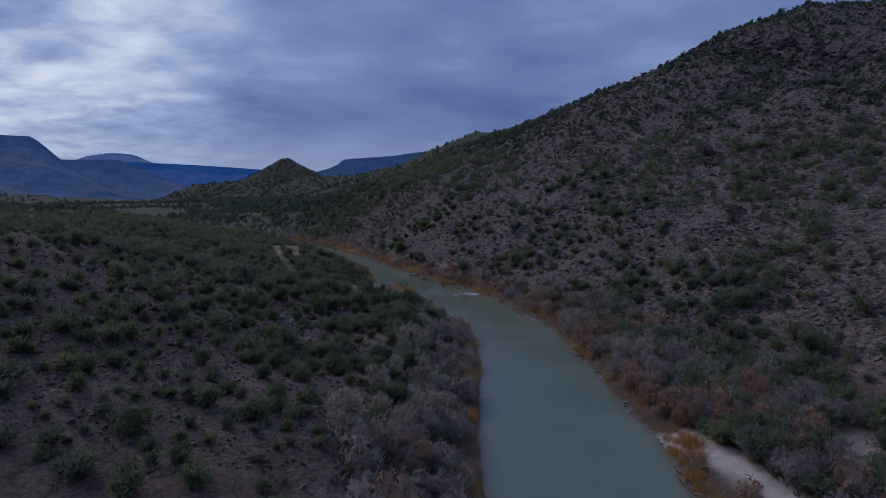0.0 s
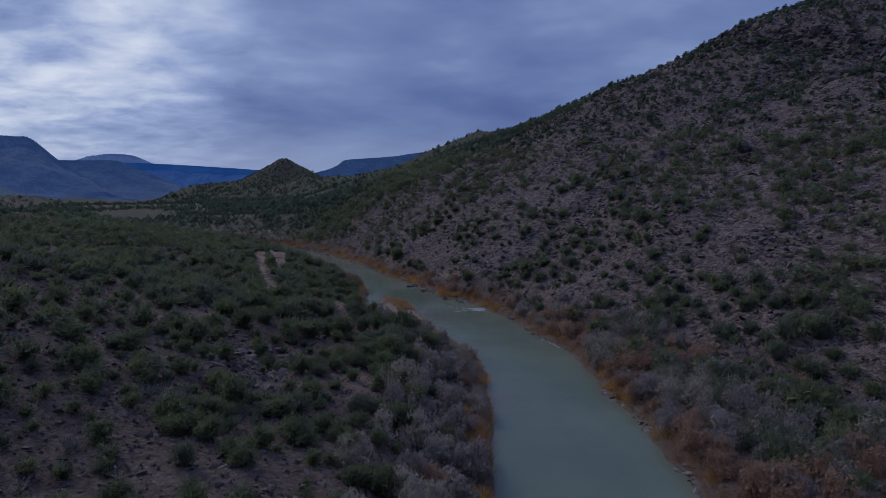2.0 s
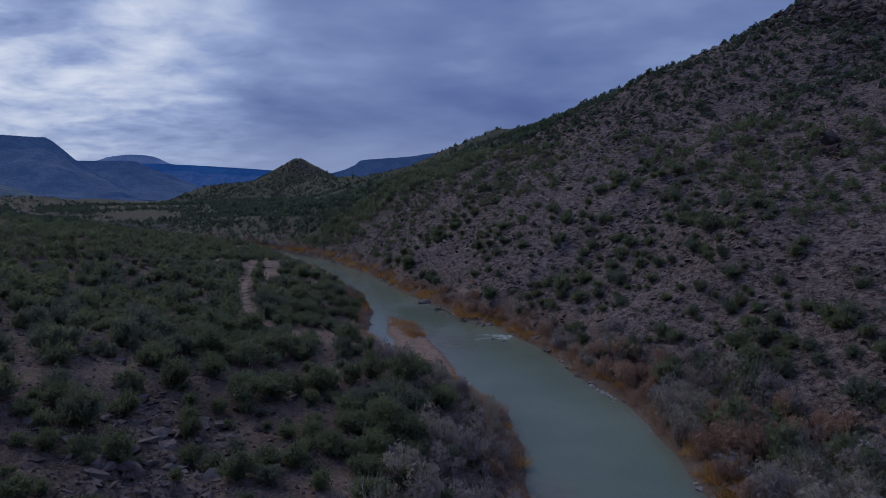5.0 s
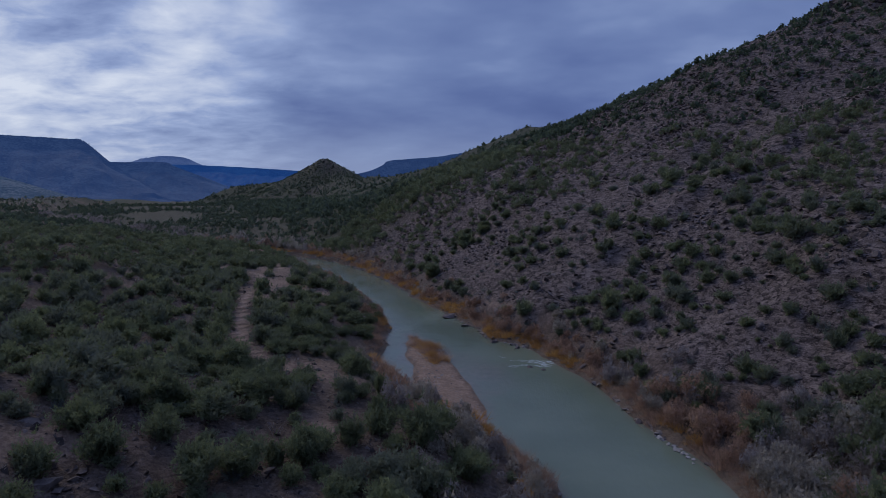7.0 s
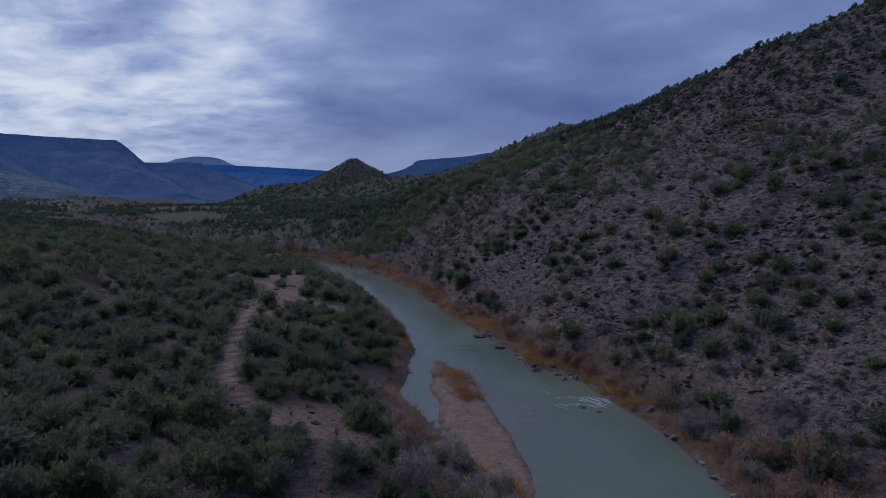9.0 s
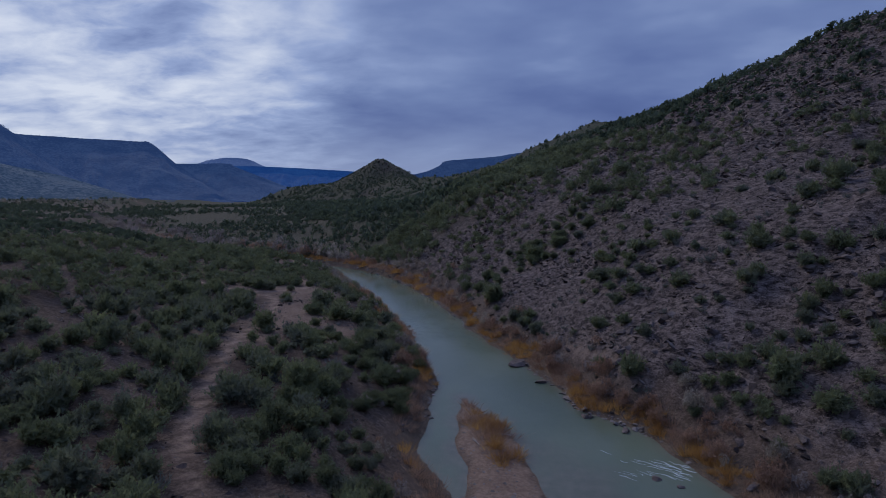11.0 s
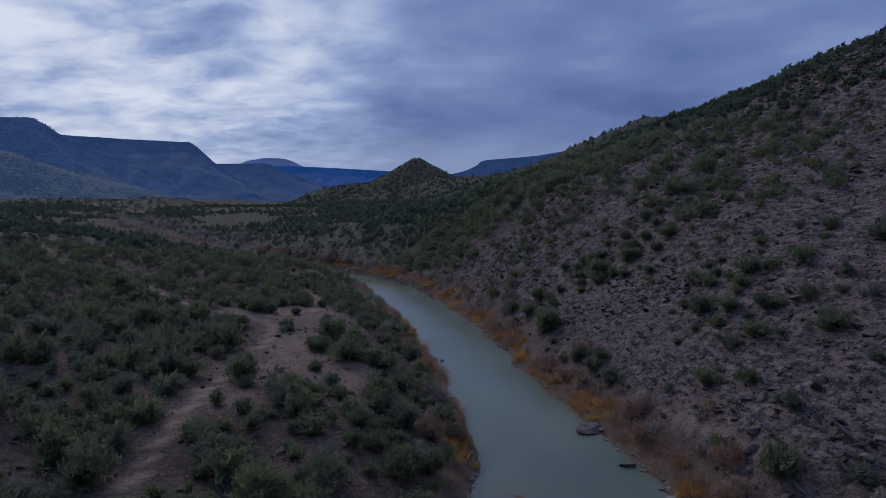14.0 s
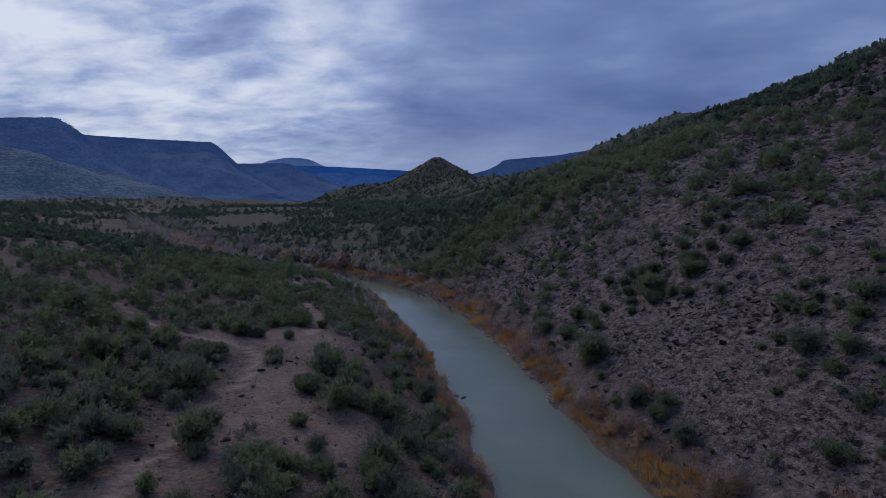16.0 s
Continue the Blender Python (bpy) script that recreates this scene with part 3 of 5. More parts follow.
for name_, grid_ in (("scree", SCREE), ("bare", BARE), ("damp", DAMP), ("litter", LITTER), ("pale", PALE)):
    ground_mesh.attributes.new(name_, "FLOAT", "POINT").data.foreach_set("value", grid_.astype(np.float32).ravel())
tagged(new("ground", ground_mesh), "reddish desert soil and basalt scree of a canyon", "ground", kind="structure")


def ribbon(line, extra):
    mid, t = line[:, :2], np.gradient(line[:, :2], axis=0)
    t /= np.linalg.norm(t, axis=1)[:, None]
    nrm = np.stack([t[:, 1], -t[:, 0]], 1)
    rows = [np.column_stack([mid + nrm * ((line[:, 2] + extra) * k)[:, None], np.zeros(len(mid))]) for k in np.linspace(-1, 1, 29)]
    return np.stack(rows, 1).reshape(-1, 3), grid_faces(len(mid), 29)[:, ::-1]


fine_river = spline(RIVER[::2], 9)
fine_river = fine_river[fine_river[:, 1] < 900]
water_mesh = mesh_of("river_water", *ribbon(fine_river, 3.0), M_WATER, True)
wv = np.array([v.co[:2] for v in water_mesh.vertices])
shoal = np.clip(0.55 + (sample(BAR, wv[:, 0], wv[:, 1]) + 0.8 * fbm(wv[:, 0], wv[:, 1], 4, 3, 3.0)) / 3.6, 0, 0.85) * ((wv[:, 1] > 130) & (wv[:, 1] < 192))
shoal = np.maximum(shoal, 0.5 * inside((-2.2, 163, 5.5, 13, 18), wv[:, 0], wv[:, 1]))
shoal = np.maximum(shoal, 0.45 * inside((8.0, 103, 3.5, 9, -8), wv[:, 0], wv[:, 1]))
shoal = np.maximum(shoal, np.clip(0.5 + np.maximum(sample(ER, wv[:, 0], wv[:, 1]), sample(EL, wv[:, 0], wv[:, 1])) / 2.4, 0, 0.6))
water_mesh.attributes.new("shoal", "FLOAT", "POINT").data.foreach_set("value", shoal.astype(np.float32))
tagged(new("river_water", water_mesh), "murky green river water with small ripples", "river", kind="structure")

# ---------------------------------------------------------------- far mesas


RIM = []


def mesa(name, crest, front, cliff, base, mat, label, behind=500, trees=0):
    """A table mountain: a rim line, a cliff below it, a talus skirt towards the valley."""
    line = spline(crest, 48)
    t = np.gradient(line[:, :2], axis=0)
    t /= np.linalg.norm(t, axis=1)[:, None]
    out = np.stack([t[:, 1], -t[:, 0]], 1)
    out_at = [0, 0.03, 0.12, 0.25, 0.42, 0.6, 0.8, 1.0]
    high_at = [0.995, 1 - cliff, 0.91 - cliff, 0.70 - cliff * 0.7, 0.46 - cliff * 0.4, 0.28 - cliff * 0.2, 0.12, 0.0]
    prof = [(-behind, 0.97), (-behind * 0.4, 1.0), (-30, 1.0), (0, 0.995)] + [(front * u, float(np.interp(u, out_at, high_at))) for u in (0.015, 0.03, 0.07, 0.12, 0.18, 0.25, 0.33, 0.42, 0.51, 0.6, 0.7, 0.8, 0.9, 1.0)]
    rows = []
    for off, hgt in prof:
        xy = line[:, :2] + out * off
        n1 = fbm(xy[:, 0], xy[:, 1], front * 0.5, 5, len(name))
        xy = xy + out * (n1 * np.clip(off, 0, front) * 0.25)[:, None]
        zz_ = base + (line[:, 2] - base) * hgt
        if off > 0:
            gully = np.abs(fbm(line[:, 0] + off * 0.2, line[:, 1], 110, 4, 1.7)) * np.sin(math.pi * min(1.0, off / front)) * 0.22
            zz_ = zz_ + (n1 * 0.10 - gully + fbm(xy[:, 0], xy[:, 1], 40, 3, 2.2) * 0.03) * (line[:, 2] - base) * (hgt > 0.02)
        else:
            zz_ = zz_ + fbm(xy[:, 0], xy[:, 1], 60, 4) * 1.2
        rows.append(np.column_stack([xy, zz_]))
    if trees:
        pick_ = RNG.integers(0, len(line), trees)
        jit = RNG.uniform(-1, 1, (trees, 2)) * 4
        RIM.append(np.column_stack([line[pick_, :2] + jit - out[pick_] * 6, line[pick_, 2]]))
    rows = np.stack(rows, 1)
    return tagged(new(name, mesh_of(name, rows.reshape(-1, 3), grid_faces(*rows.shape[:2])[:, ::-1], mat)), label, "mesa", kind="structure")


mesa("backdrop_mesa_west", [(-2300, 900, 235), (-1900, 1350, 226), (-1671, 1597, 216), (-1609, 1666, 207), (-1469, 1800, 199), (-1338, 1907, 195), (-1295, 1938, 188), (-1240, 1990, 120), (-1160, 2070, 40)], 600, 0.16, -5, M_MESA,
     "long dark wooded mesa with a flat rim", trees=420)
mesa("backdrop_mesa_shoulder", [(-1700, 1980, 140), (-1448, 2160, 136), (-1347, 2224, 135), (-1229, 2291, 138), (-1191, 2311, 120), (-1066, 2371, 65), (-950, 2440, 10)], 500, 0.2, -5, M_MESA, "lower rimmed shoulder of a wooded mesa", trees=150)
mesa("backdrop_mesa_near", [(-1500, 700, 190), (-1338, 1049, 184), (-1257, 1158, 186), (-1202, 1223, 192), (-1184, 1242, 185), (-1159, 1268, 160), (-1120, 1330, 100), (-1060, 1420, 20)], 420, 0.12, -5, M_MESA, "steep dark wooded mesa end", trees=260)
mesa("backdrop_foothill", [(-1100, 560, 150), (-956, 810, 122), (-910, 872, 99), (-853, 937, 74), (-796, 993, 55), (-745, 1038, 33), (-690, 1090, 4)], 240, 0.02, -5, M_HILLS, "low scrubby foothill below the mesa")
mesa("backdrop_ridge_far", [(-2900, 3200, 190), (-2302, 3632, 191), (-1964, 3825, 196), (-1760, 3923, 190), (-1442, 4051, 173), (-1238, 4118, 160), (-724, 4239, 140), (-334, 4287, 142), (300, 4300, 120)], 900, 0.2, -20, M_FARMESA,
     "far flat-topped ridge with blue distance haze painted in", 200)
mesa("backdrop_mountain_far", [(-2600, 3800, 180), (-2383, 3934, 212), (-2301, 3983, 243), (-2201, 4039, 265), (-2084, 4101, 257), (-1993, 4146, 214), (-1850, 4230, 150)], 500, 0.02, -20, M_FARPEAK, "distant mountain with blue haze painted in", 100)
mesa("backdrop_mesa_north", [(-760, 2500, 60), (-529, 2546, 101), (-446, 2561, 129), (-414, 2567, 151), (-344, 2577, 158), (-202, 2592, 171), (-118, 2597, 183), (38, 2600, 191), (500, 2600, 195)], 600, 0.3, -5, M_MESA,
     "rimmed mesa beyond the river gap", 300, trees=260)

# ---------------------------------------------------------------- plant and rock shapes
def ico(level):
    bm = bmesh.new()
    bmesh.ops.create_icosphere(bm, subdivisions=level, radius=1.0)
    v = np.array([p.co[:] for p in bm.verts])
    f = np.array([[p.index for p in q.verts] for q in bm.faces])
    bm.free()
    return v, f


ICO1, ICO2 = ico(1), ico(2)
OCTA = (np.array([(1, 0, 0), (0, 1, 0), (-1, 0, 0), (0, -1, 0), (0, 0, 1), (0, 0, -1.0)]),
        np.array([(0, 1, 4), (1, 2, 4), (2, 3, 4), (3, 0, 4), (1, 0, 5), (2, 1, 5), (3, 2, 5), (0, 3, 5)]))


def joined(pieces):
    vs, fs, n = [], [], 0
    for v, f in pieces:
        vs.append(v), fs.append(f + n)
        n += len(v)
    return np.vstack(vs), np.vstack(fs)


def blades(base, way, length, width, rng):
    """Slim triangles from base points along ways."""
    side = np.cross(way, rng.normal(size=way.shape))
    side /= np.linalg.norm(side, axis=1)[:, None] + 1e-9
    v = np.stack([base - side * width[:, None], base + side * width[:, None], base + way * length[:, None]], 1)
    return v.reshape(-1, 3), np.arange(3 * len(base)).reshape(-1, 3)


def unit(v):
    return v / (np.linalg.norm(v, axis=1)[:, None] + 1e-9)


def bush_shape(seed, blobs, leaves, leaf):
    """A crown 1 m in radius standing on z=0: uneven clumps of scale-like sprays, with some upright tips."""
    rng = np.random.default_rng(seed)
    out = []
    for i in range(blobs):
        a, r = 2.4 * i + rng.uniform(-0.5, 0.5), rng.uniform(0.3, 0.68) if i else 0.0
        size = rng.uniform(0.30, 0.46) if i else 0.55
        c = np.array([r * math.cos(a), r * math.sin(a), rng.uniform(0.30, 1.15) if i else 0.85])
        c[2] = max(c[2] - 0.35 * r, size * 0.7)
        n = unit(rng.normal(size=(leaves, 3)) + np.array([0, 0, 0.3]))
        p = c + n * size * np.array([0.86, 0.86, rng.uniform(1.0, 1.45)]) * rng.uniform(0.4, 1.05, (leaves, 1)) ** 0.6
        face = unit(n + 0.55 * rng.normal(size=n.shape) + np.array([0, 0, 0.15]))
        up = rng.normal(size=n.shape) * 0.6 + np.array([0, 0, 1.0])
        w = unit(up - face * (up * face).sum(1)[:, None])
        side = np.cross(w, face)
        ln = (leaf * rng.uniform(0.6, 1.5, leaves))[:, None]
        wd = ln * rng.uniform(0.28, 0.5, (leaves, 1))
        v = np.stack([p - side * wd - w * ln * 0.4, p + side * wd - w * ln * 0.4, p + w * ln * 0.7 + face * ln * 0.2], 1).reshape(-1, 3)
        out.append((v, np.arange(3 * leaves).reshape(-1, 3)))
        tips = leaves // 5
        pick_ = rng.integers(0, leaves, tips)
        out.append(blades(p[pick_], unit(n[pick_] * 0.5 + np.array([0, 0, 1.0])), leaf * rng.uniform(0.9, 2.2, tips) * (1.0 if leaf < 0.3 else 0.45), leaf * rng.uniform(0.10, 0.2, tips), rng))
    return joined(out)


def feathery_shape(seed, limbs, sprigs, leaves, leaf):
    """A juniper crown 1 m in radius on z=0: limbs that rise from the trunk, each with ragged upright sprigs of scale-like leaves."""
    rng = np.random.default_rng(seed)
    out = []
    lopsided = rng.uniform(-0.12, 0.12, 2)
    for i in range(limbs):
        a = 2.4 * i + rng.uniform(-0.6, 0.6)
        r = 0.66 * math.sqrt((i + 0.4) / limbs) * rng.uniform(0.75, 1.25)
        top = np.array([r * math.cos(a) + lopsided[0], r * math.sin(a) + lopsided[1], (1.15 - 0.75 * r * r) * rng.uniform(0.62, 1.12)])
        out_way = np.array([math.cos(a), math.sin(a), 0.0]) * r
        # sprigs spring from the outer half of the limb
        u = rng.uniform(0.12, 1.0, sprigs)
        root = np.array([0, 0, 0.12]) + (top * np.array([1, 1, 0.82]) - np.array([0, 0, 0.12])) * u[:, None] + rng.normal(size=(sprigs, 3)) * np.array([0.10, 0.10, 0.08])
        way = unit(0.75 * out_way + 0.55 * rng.normal(size=(sprigs, 3)) + np.array([0, 0, 0.85]))
        reach = rng.uniform(0.24, 0.52, sprigs)
        k = np.repeat(np.arange(sprigs), leaves)
        v_ = rng.random(len(k))
        p = root[k] + way[k] * (reach[k] * v_)[:, None] + rng.normal(size=(len(k), 3)) * (0.085 * (1.15 - v_))[:, None]
        w = unit(way[k] + 0.5 * rng.normal(size=(len(k), 3)) + np.array([0, 0, 0.2]))
        side = unit(np.cross(w, rng.normal(size=(len(k), 3))))
        ln = (leaf * rng.uniform(0.6, 1.5, len(k)) * (1.15 - 0.5 * v_))[:, None]
        wd = ln * rng.uniform(0.20, 0.42, (len(k), 1))
        p = np.maximum(p * np.array([1.14, 1.14, 1.08]), np.array([-9, -9, 0.04]))
        v = np.stack([p - side * wd - w * ln * 0.35, p + side * wd - w * ln * 0.35, p + w * ln * 0.8], 1).reshape(-1, 3)
        out.append((v, np.arange(3 * len(k)).reshape(-1, 3)))
    return joined(out)


def twig_shape(seed, stems, twigs, spread, thin, droop=0.0):
    """A leafless shrub 1 m high: stems fanning from the ground, each feathered with twigs."""
    rng = np.random.default_rng(seed)
    out = []
    for _ in range(stems):
        a, lean = rng.uniform(0, 6.28), spread * rng.uniform(0.1, 1.0)
        way = np.array([math.cos(a) * lean, math.sin(a) * lean, 1.0])
        way /= np.linalg.norm(way)
        start = np.array([math.cos(a), math.sin(a), 0]) * 0.25 * spread * rng.random()
        ln = rng.uniform(0.55, 0.95)
        out.append(blades(start[None], way[None], np.array([ln]), np.array([thin * 1.6]), rng))
        u = rng.uniform(0.2, 1.0, twigs)
        p = start + way * (u * ln)[:, None]
        w = unit(way * 0.9 + 0.55 * rng.normal(size=(twigs, 3)) + np.array([0, 0, 0.3 - droop]))
        out.append(blades(p, w, rng.uniform(0.14, 0.36, twigs), thin * rng.uniform(0.6, 1.3, twigs), rng))
    return joined(out)


def half_round(shape):
    """A crown drawn in to the half-metre radius of a leafless shrub."""
    return shape[0] * np.array([0.62, 0.62, 0.72]), shape[1]


def tuft_shape(seed, n, spread, thin):
    rng = np.random.default_rng(seed)
    b = rng.normal(size=(n, 3)) * np.array([0.28, 0.28, 0.0])
    w = unit(np.column_stack([b[:, 0] * spread, b[:, 1] * spread, np.full(n, 0.8)]) + 0.22 * rng.normal(size=(n, 3)))
    return blades(b, w, rng.uniform(0.5, 1.1, n), thin * rng.uniform(0.6, 1.4, n), rng)


def rock_shape(seed, level=ICO1, flat=0.65):
    """An angular block: a ball cut by random planes."""
    rng = np.random.default_rng(seed)
    v = level[0] * 1.0
    for n in unit(rng.normal(size=(13, 3))):
        h = v @ n
        cut = rng.uniform(0.34, 0.66)
        v = v - np.outer(np.maximum(h - cut, 0), n)
    v = v / np.abs(v).max() * rng.uniform(0.75, 1.2, 3) * np.array([1, 1, flat])
    return v, level[1]


def strewn(shapes, x, y, size, tall, sink=0.05, tilt=0.0, seed=1):
    """Many copies of shapes, set on the land, in one mesh's arrays."""
    rng = np.random.default_rng(seed)
    z = sample(GZ, x, y)
    pick = rng.integers(0, len(shapes), len(x))
    vs, fs, n = [], [], 0
    for k, (v, f) in enumerate(shapes):
        m = pick == k
        if not m.any():
            continue
        a = rng.uniform(0, 6.28, m.sum())
        c, s = np.cos(a)[:, None], np.sin(a)[:, None]
        sz = size[m][:, None]
        X = (v[:, 0] * c - v[:, 1] * s) * sz
        Y = (v[:, 0] * s + v[:, 1] * c) * sz
        Z = np.broadcast_to(v[:, 2], X.shape) * (size * tall)[m][:, None]
        if tilt:
            t1, t2 = rng.normal(size=(2, m.sum(), 1)) * tilt
            Z = Z + X * t1 + Y * t2
        P = np.stack([X + x[m][:, None], Y + y[m][:, None], Z + (z[m] - sink * size[m])[:, None]], -1)
        count = m.sum()
        F = f[None] + (np.arange(count) * len(v))[:, None, None] + n
        vs.append(P.reshape(-1, 3)), fs.append(F.reshape(-1, 3))
        n += count * len(v)
    return np.vstack(vs), np.vstack(fs)


def stuff(name, label, category, shapes, x, y, size, tall, mat, sink=0.05, tilt=0.0, seed=1):
    if len(x) == 0:
        return
    tagged(new(name, mesh_of(name, *strewn(shapes, x, y, size, tall, sink, tilt, seed), mat)), label, category, kind="stuff")


# ---------------------------------------------------------------- where things grow


def spots(x0, x1, y0, y1, gap, seed):
    rng = np.random.default_rng(seed)
    gx, gy = np.meshgrid(np.arange(x0, x1, gap), np.arange(y0, y1, gap))
    gx = gx.ravel() + rng.uniform(-0.5, 0.5, gx.size) * gap
    gy = gy.ravel() + rng.uniform(-0.5, 0.5, gy.size) * gap
    return gx, gy, rng


def seen_from_flight(x, y, margin=30):
    """Keeps plants to the valley in front of the flight."""
    return (y > 38) & (np.abs(x) < 0.98 * (y + 14) + margin)


JUNIPERS_NEAR = [feathery_shape(s, 26, 12, 11, 0.15) for s in range(8)]
JUNIPERS_MID = [feathery_shape(20 + s, 18, 8, 6, 0.24) for s in range(6)]
JUNIPERS_FAR = [bush_shape(40 + s, 9, 15, 0.34) for s in range(6)]
JUNIPERS_AWAY = [bush_shape(50 + s, 5, 6, 0.52) for s in range(6)]
SAGES = [twig_shape(60 + s, 9, 5, 1.1, 0.05) for s in range(5)]
GREYS = [joined([half_round(bush_shape(70 + s, 7, 16, 0.26)), twig_shape(70 + s, 7, 5, 0.8, 0.014)]) for s in range(6)]
GREYS_NEAR = [joined([half_round(bush_shape(75 + s, 12, 55, 0.15)), twig_shape(75 + s, 16, 12, 0.8, 0.009)]) for s in range(6)]
TUFTS = [tuft_shape(80 + s, 80, 1.3, 0.024) for s in range(5)]
ROCKS = [rock_shape(100 + s) for s in range(8)]
BOULDERS = [rock_shape(120 + s, ICO2) for s in range(6)]


def juniper_chance(x, y, er, el):
    clump = fbm(x, y, 16, 3, 21.0)
    p = np.where(el > 0, 0.82 + 0.5 * clump, 0.64 + 0.45 * clump)
    p = np.where(er > 0, p * np.interp(sample(GZ, x, y), [30, 75], [1.0, 1.15]), p)
    p = np.where((er > 5) & (er < 50) & (y > 185) & (y < 245), p * 0.62, p)
    ys = y - 0.3 * np.maximum(x + 60, 0)
    p = np.where((er > 0) & (ys > 290), np.interp(ys, [285, 330], [0.3, 0.95]), p)
    p = np.where((el > 0) & (y < 120), np.interp(y, [50, 75, 100], [0.80, 0.88, 0.92]) + 0.5 * clump, p)
    p = np.where((el > 0) & (el < 9) & (y < 128), p * 0.35, p)
    p = np.where((el > 2.5) & (el < 17) & (y >= 128) & (y < 335), 0.8 + 0.3 * clump, p)
    p = np.where((er > 7) & (er < 30) & (y < 135), 0.72 + 0.4 * clump, p)
    p = np.where((el >= 17) & (el < 75) & (y >= 128) & (y < 235), 0.92 + 0.45 * clump, p)
    p = np.where((er > 0) & (er < 5), 0.0, p)
    p = np.where((el > 0) & (el < np.interp(y, [116, 126, 129, 138, 146, 172], [4.5, 4.5, 12, 12, 6.5, 6.5])) & (y > 116) & (y < 172), 0.0, p)
    bare = np.maximum(sample(BARE, x, y), np.maximum(np.clip(1.7 - np.abs(beside(TRACK, x, y)[0]) / 1.5, 0, 1), np.clip(1.5 - np.abs(beside(SIDE_TRACK, x, y)[0]) / 1.2, 0, 1)))
    return np.where(np.maximum(er, el) < 2.5, 0, p * np.clip(1 - 2.4 * bare, 0, 1) * np.clip(1 - 0.72 * inside(SCAR, x, y), 0, 1))


x, y, rng = spots(-330, 240, 38, 390, 2.65, 31)
er, el = sample(ER, x, y), sample(EL, x, y)
keep = seen_from_flight(x, y) & ((y < 345) | (er > 60)) & (rng.random(len(x)) < juniper_chance(x, y, er, el) * np.where((er > 0) & (y < 300), 0.95, 1.0))
x, y, er, el = x[keep], y[keep], er[keep], el[keep]
size = np.clip(rng.lognormal(0.36, 0.34, len(x)), 0.6, 2.7) * np.where(el > 0, np.interp(y, [60, 92, 110], [0.68, 0.78, 0.95]), 1.0) * np.where((el > 2.5) & (el < 17) & (y > 128), 0.92, 1.0) * np.where(el > 0, np.interp(el, [50, 90], [1.0, 0.72]), 1.0) * np.where((er > 6) & (er < 32) & (y < 135), 1.15, 1.0) * np.where((er > 6) & (y < 300) & ((er > 32) | (y > 135)), np.where(rng.random(len(x)) < 0.4, 1.1, 0.68), 1.0) * np.where((er > 0) & (y - 0.3 * np.maximum(x + 60, 0) > 288), 1.25, 1.0) * np.where(er > 0, np.interp(sample(GZ, x, y), [25, 70], [1.0, 0.85]), 1.0)
dist = np.hypot(x + 5, np.maximum(y - np.clip(y - 45, 0, 148), 20))
near = (np.abs(x + 12) < 55) & (y > 48) & (y < 262) & (size > 1.1)
order = np.argsort(np.where(near, np.abs(x + 15), 1e9))[:280]
single = np.zeros(len(x), bool)
single[order] = True
single &= near
mid = ~single & (y < 235) & (np.abs(x + 10) < 65)
away = ~single & ~mid & ((sample(GZ, x, y) > 48) | (x < -120))
far = ~single & ~mid & ~away
stuff("juniper_scrub", "dense dark green juniper scrub over the slopes", "juniper", JUNIPERS_MID, x[mid], y[mid], size[mid], rng.uniform(0.75, 1.25, mid.sum()), M_JUNIPER, 0.08, seed=2)
stuff("juniper_scrub_upper", "dark green juniper scrub on the higher slopes", "juniper", JUNIPERS_FAR, x[far], y[far], size[far], rng.uniform(0.7, 1.1, far.sum()), M_JUNIPER, 0.08, seed=3)
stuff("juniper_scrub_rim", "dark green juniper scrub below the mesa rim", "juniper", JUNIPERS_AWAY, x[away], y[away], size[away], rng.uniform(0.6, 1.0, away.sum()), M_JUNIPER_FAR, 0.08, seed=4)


def trunk_shape(seed):
    rng = np.random.default_rng(seed)
    out = []
    for i in range(4):
        a = rng.uniform(0, 6.28)
        lean = 0.0 if i == 0 else rng.uniform(0.3, 0.6)
        top = np.array([lean * math.cos(a), lean * math.sin(a), 0.62])
        bot = np.array([0, 0, -0.25 if i == 0 else 0.08])
        ang = np.arange(5) * 2 * math.pi / 5
        ring = np.stack([np.cos(ang), np.sin(ang), np.zeros(5)], 1)
        v = np.vstack([bot + ring * (0.10 if i == 0 else 0.05), top + ring * 0.03])
        k = np.arange(5)
        f = np.vstack([np.stack([k, (k + 1) % 5, 5 + k], 1), np.stack([(k + 1) % 5, 5 + (k + 1) % 5, 5 + k], 1)])
        out.append((v, f))
    return joined(out)


juniper_meshes = [(mesh_of("crown", *s, M_JUNIPER), mesh_of("trunk", *trunk_shape(i), M_BARK)) for i, s in enumerate(JUNIPERS_NEAR)]


def plant_thing(name, label, category, group, meshes, px_, py_, sz, tall, turn):
    """One plant with its crown and trunk, on the land."""
    ob = new(name)
    ob.matrix_basis = Matrix.LocRotScale((px_, py_, float(sample(GZ, np.array([px_]), np.array([py_]))[0]) - 0.06 * sz), Euler((0, 0, turn)), (sz, sz, sz * tall))
    tagged(ob, label, category, group)
    for kind, me in zip(("crown", "trunk"), meshes):
        part(kind, me, ob)
    return ob


for i in np.flatnonzero(single):
    big_one = size[i] > 1.8
    plant_thing("juniper", "broad dark green juniper on stony ground" if big_one else "small rounded green juniper on stony ground", "juniper", "junipers along the river", juniper_meshes[i % 8], float(x[i]), float(y[i]),
                float(size[i]), float(rng.uniform(0.8, 1.3)), float(rng.uniform(0, 6.28)))

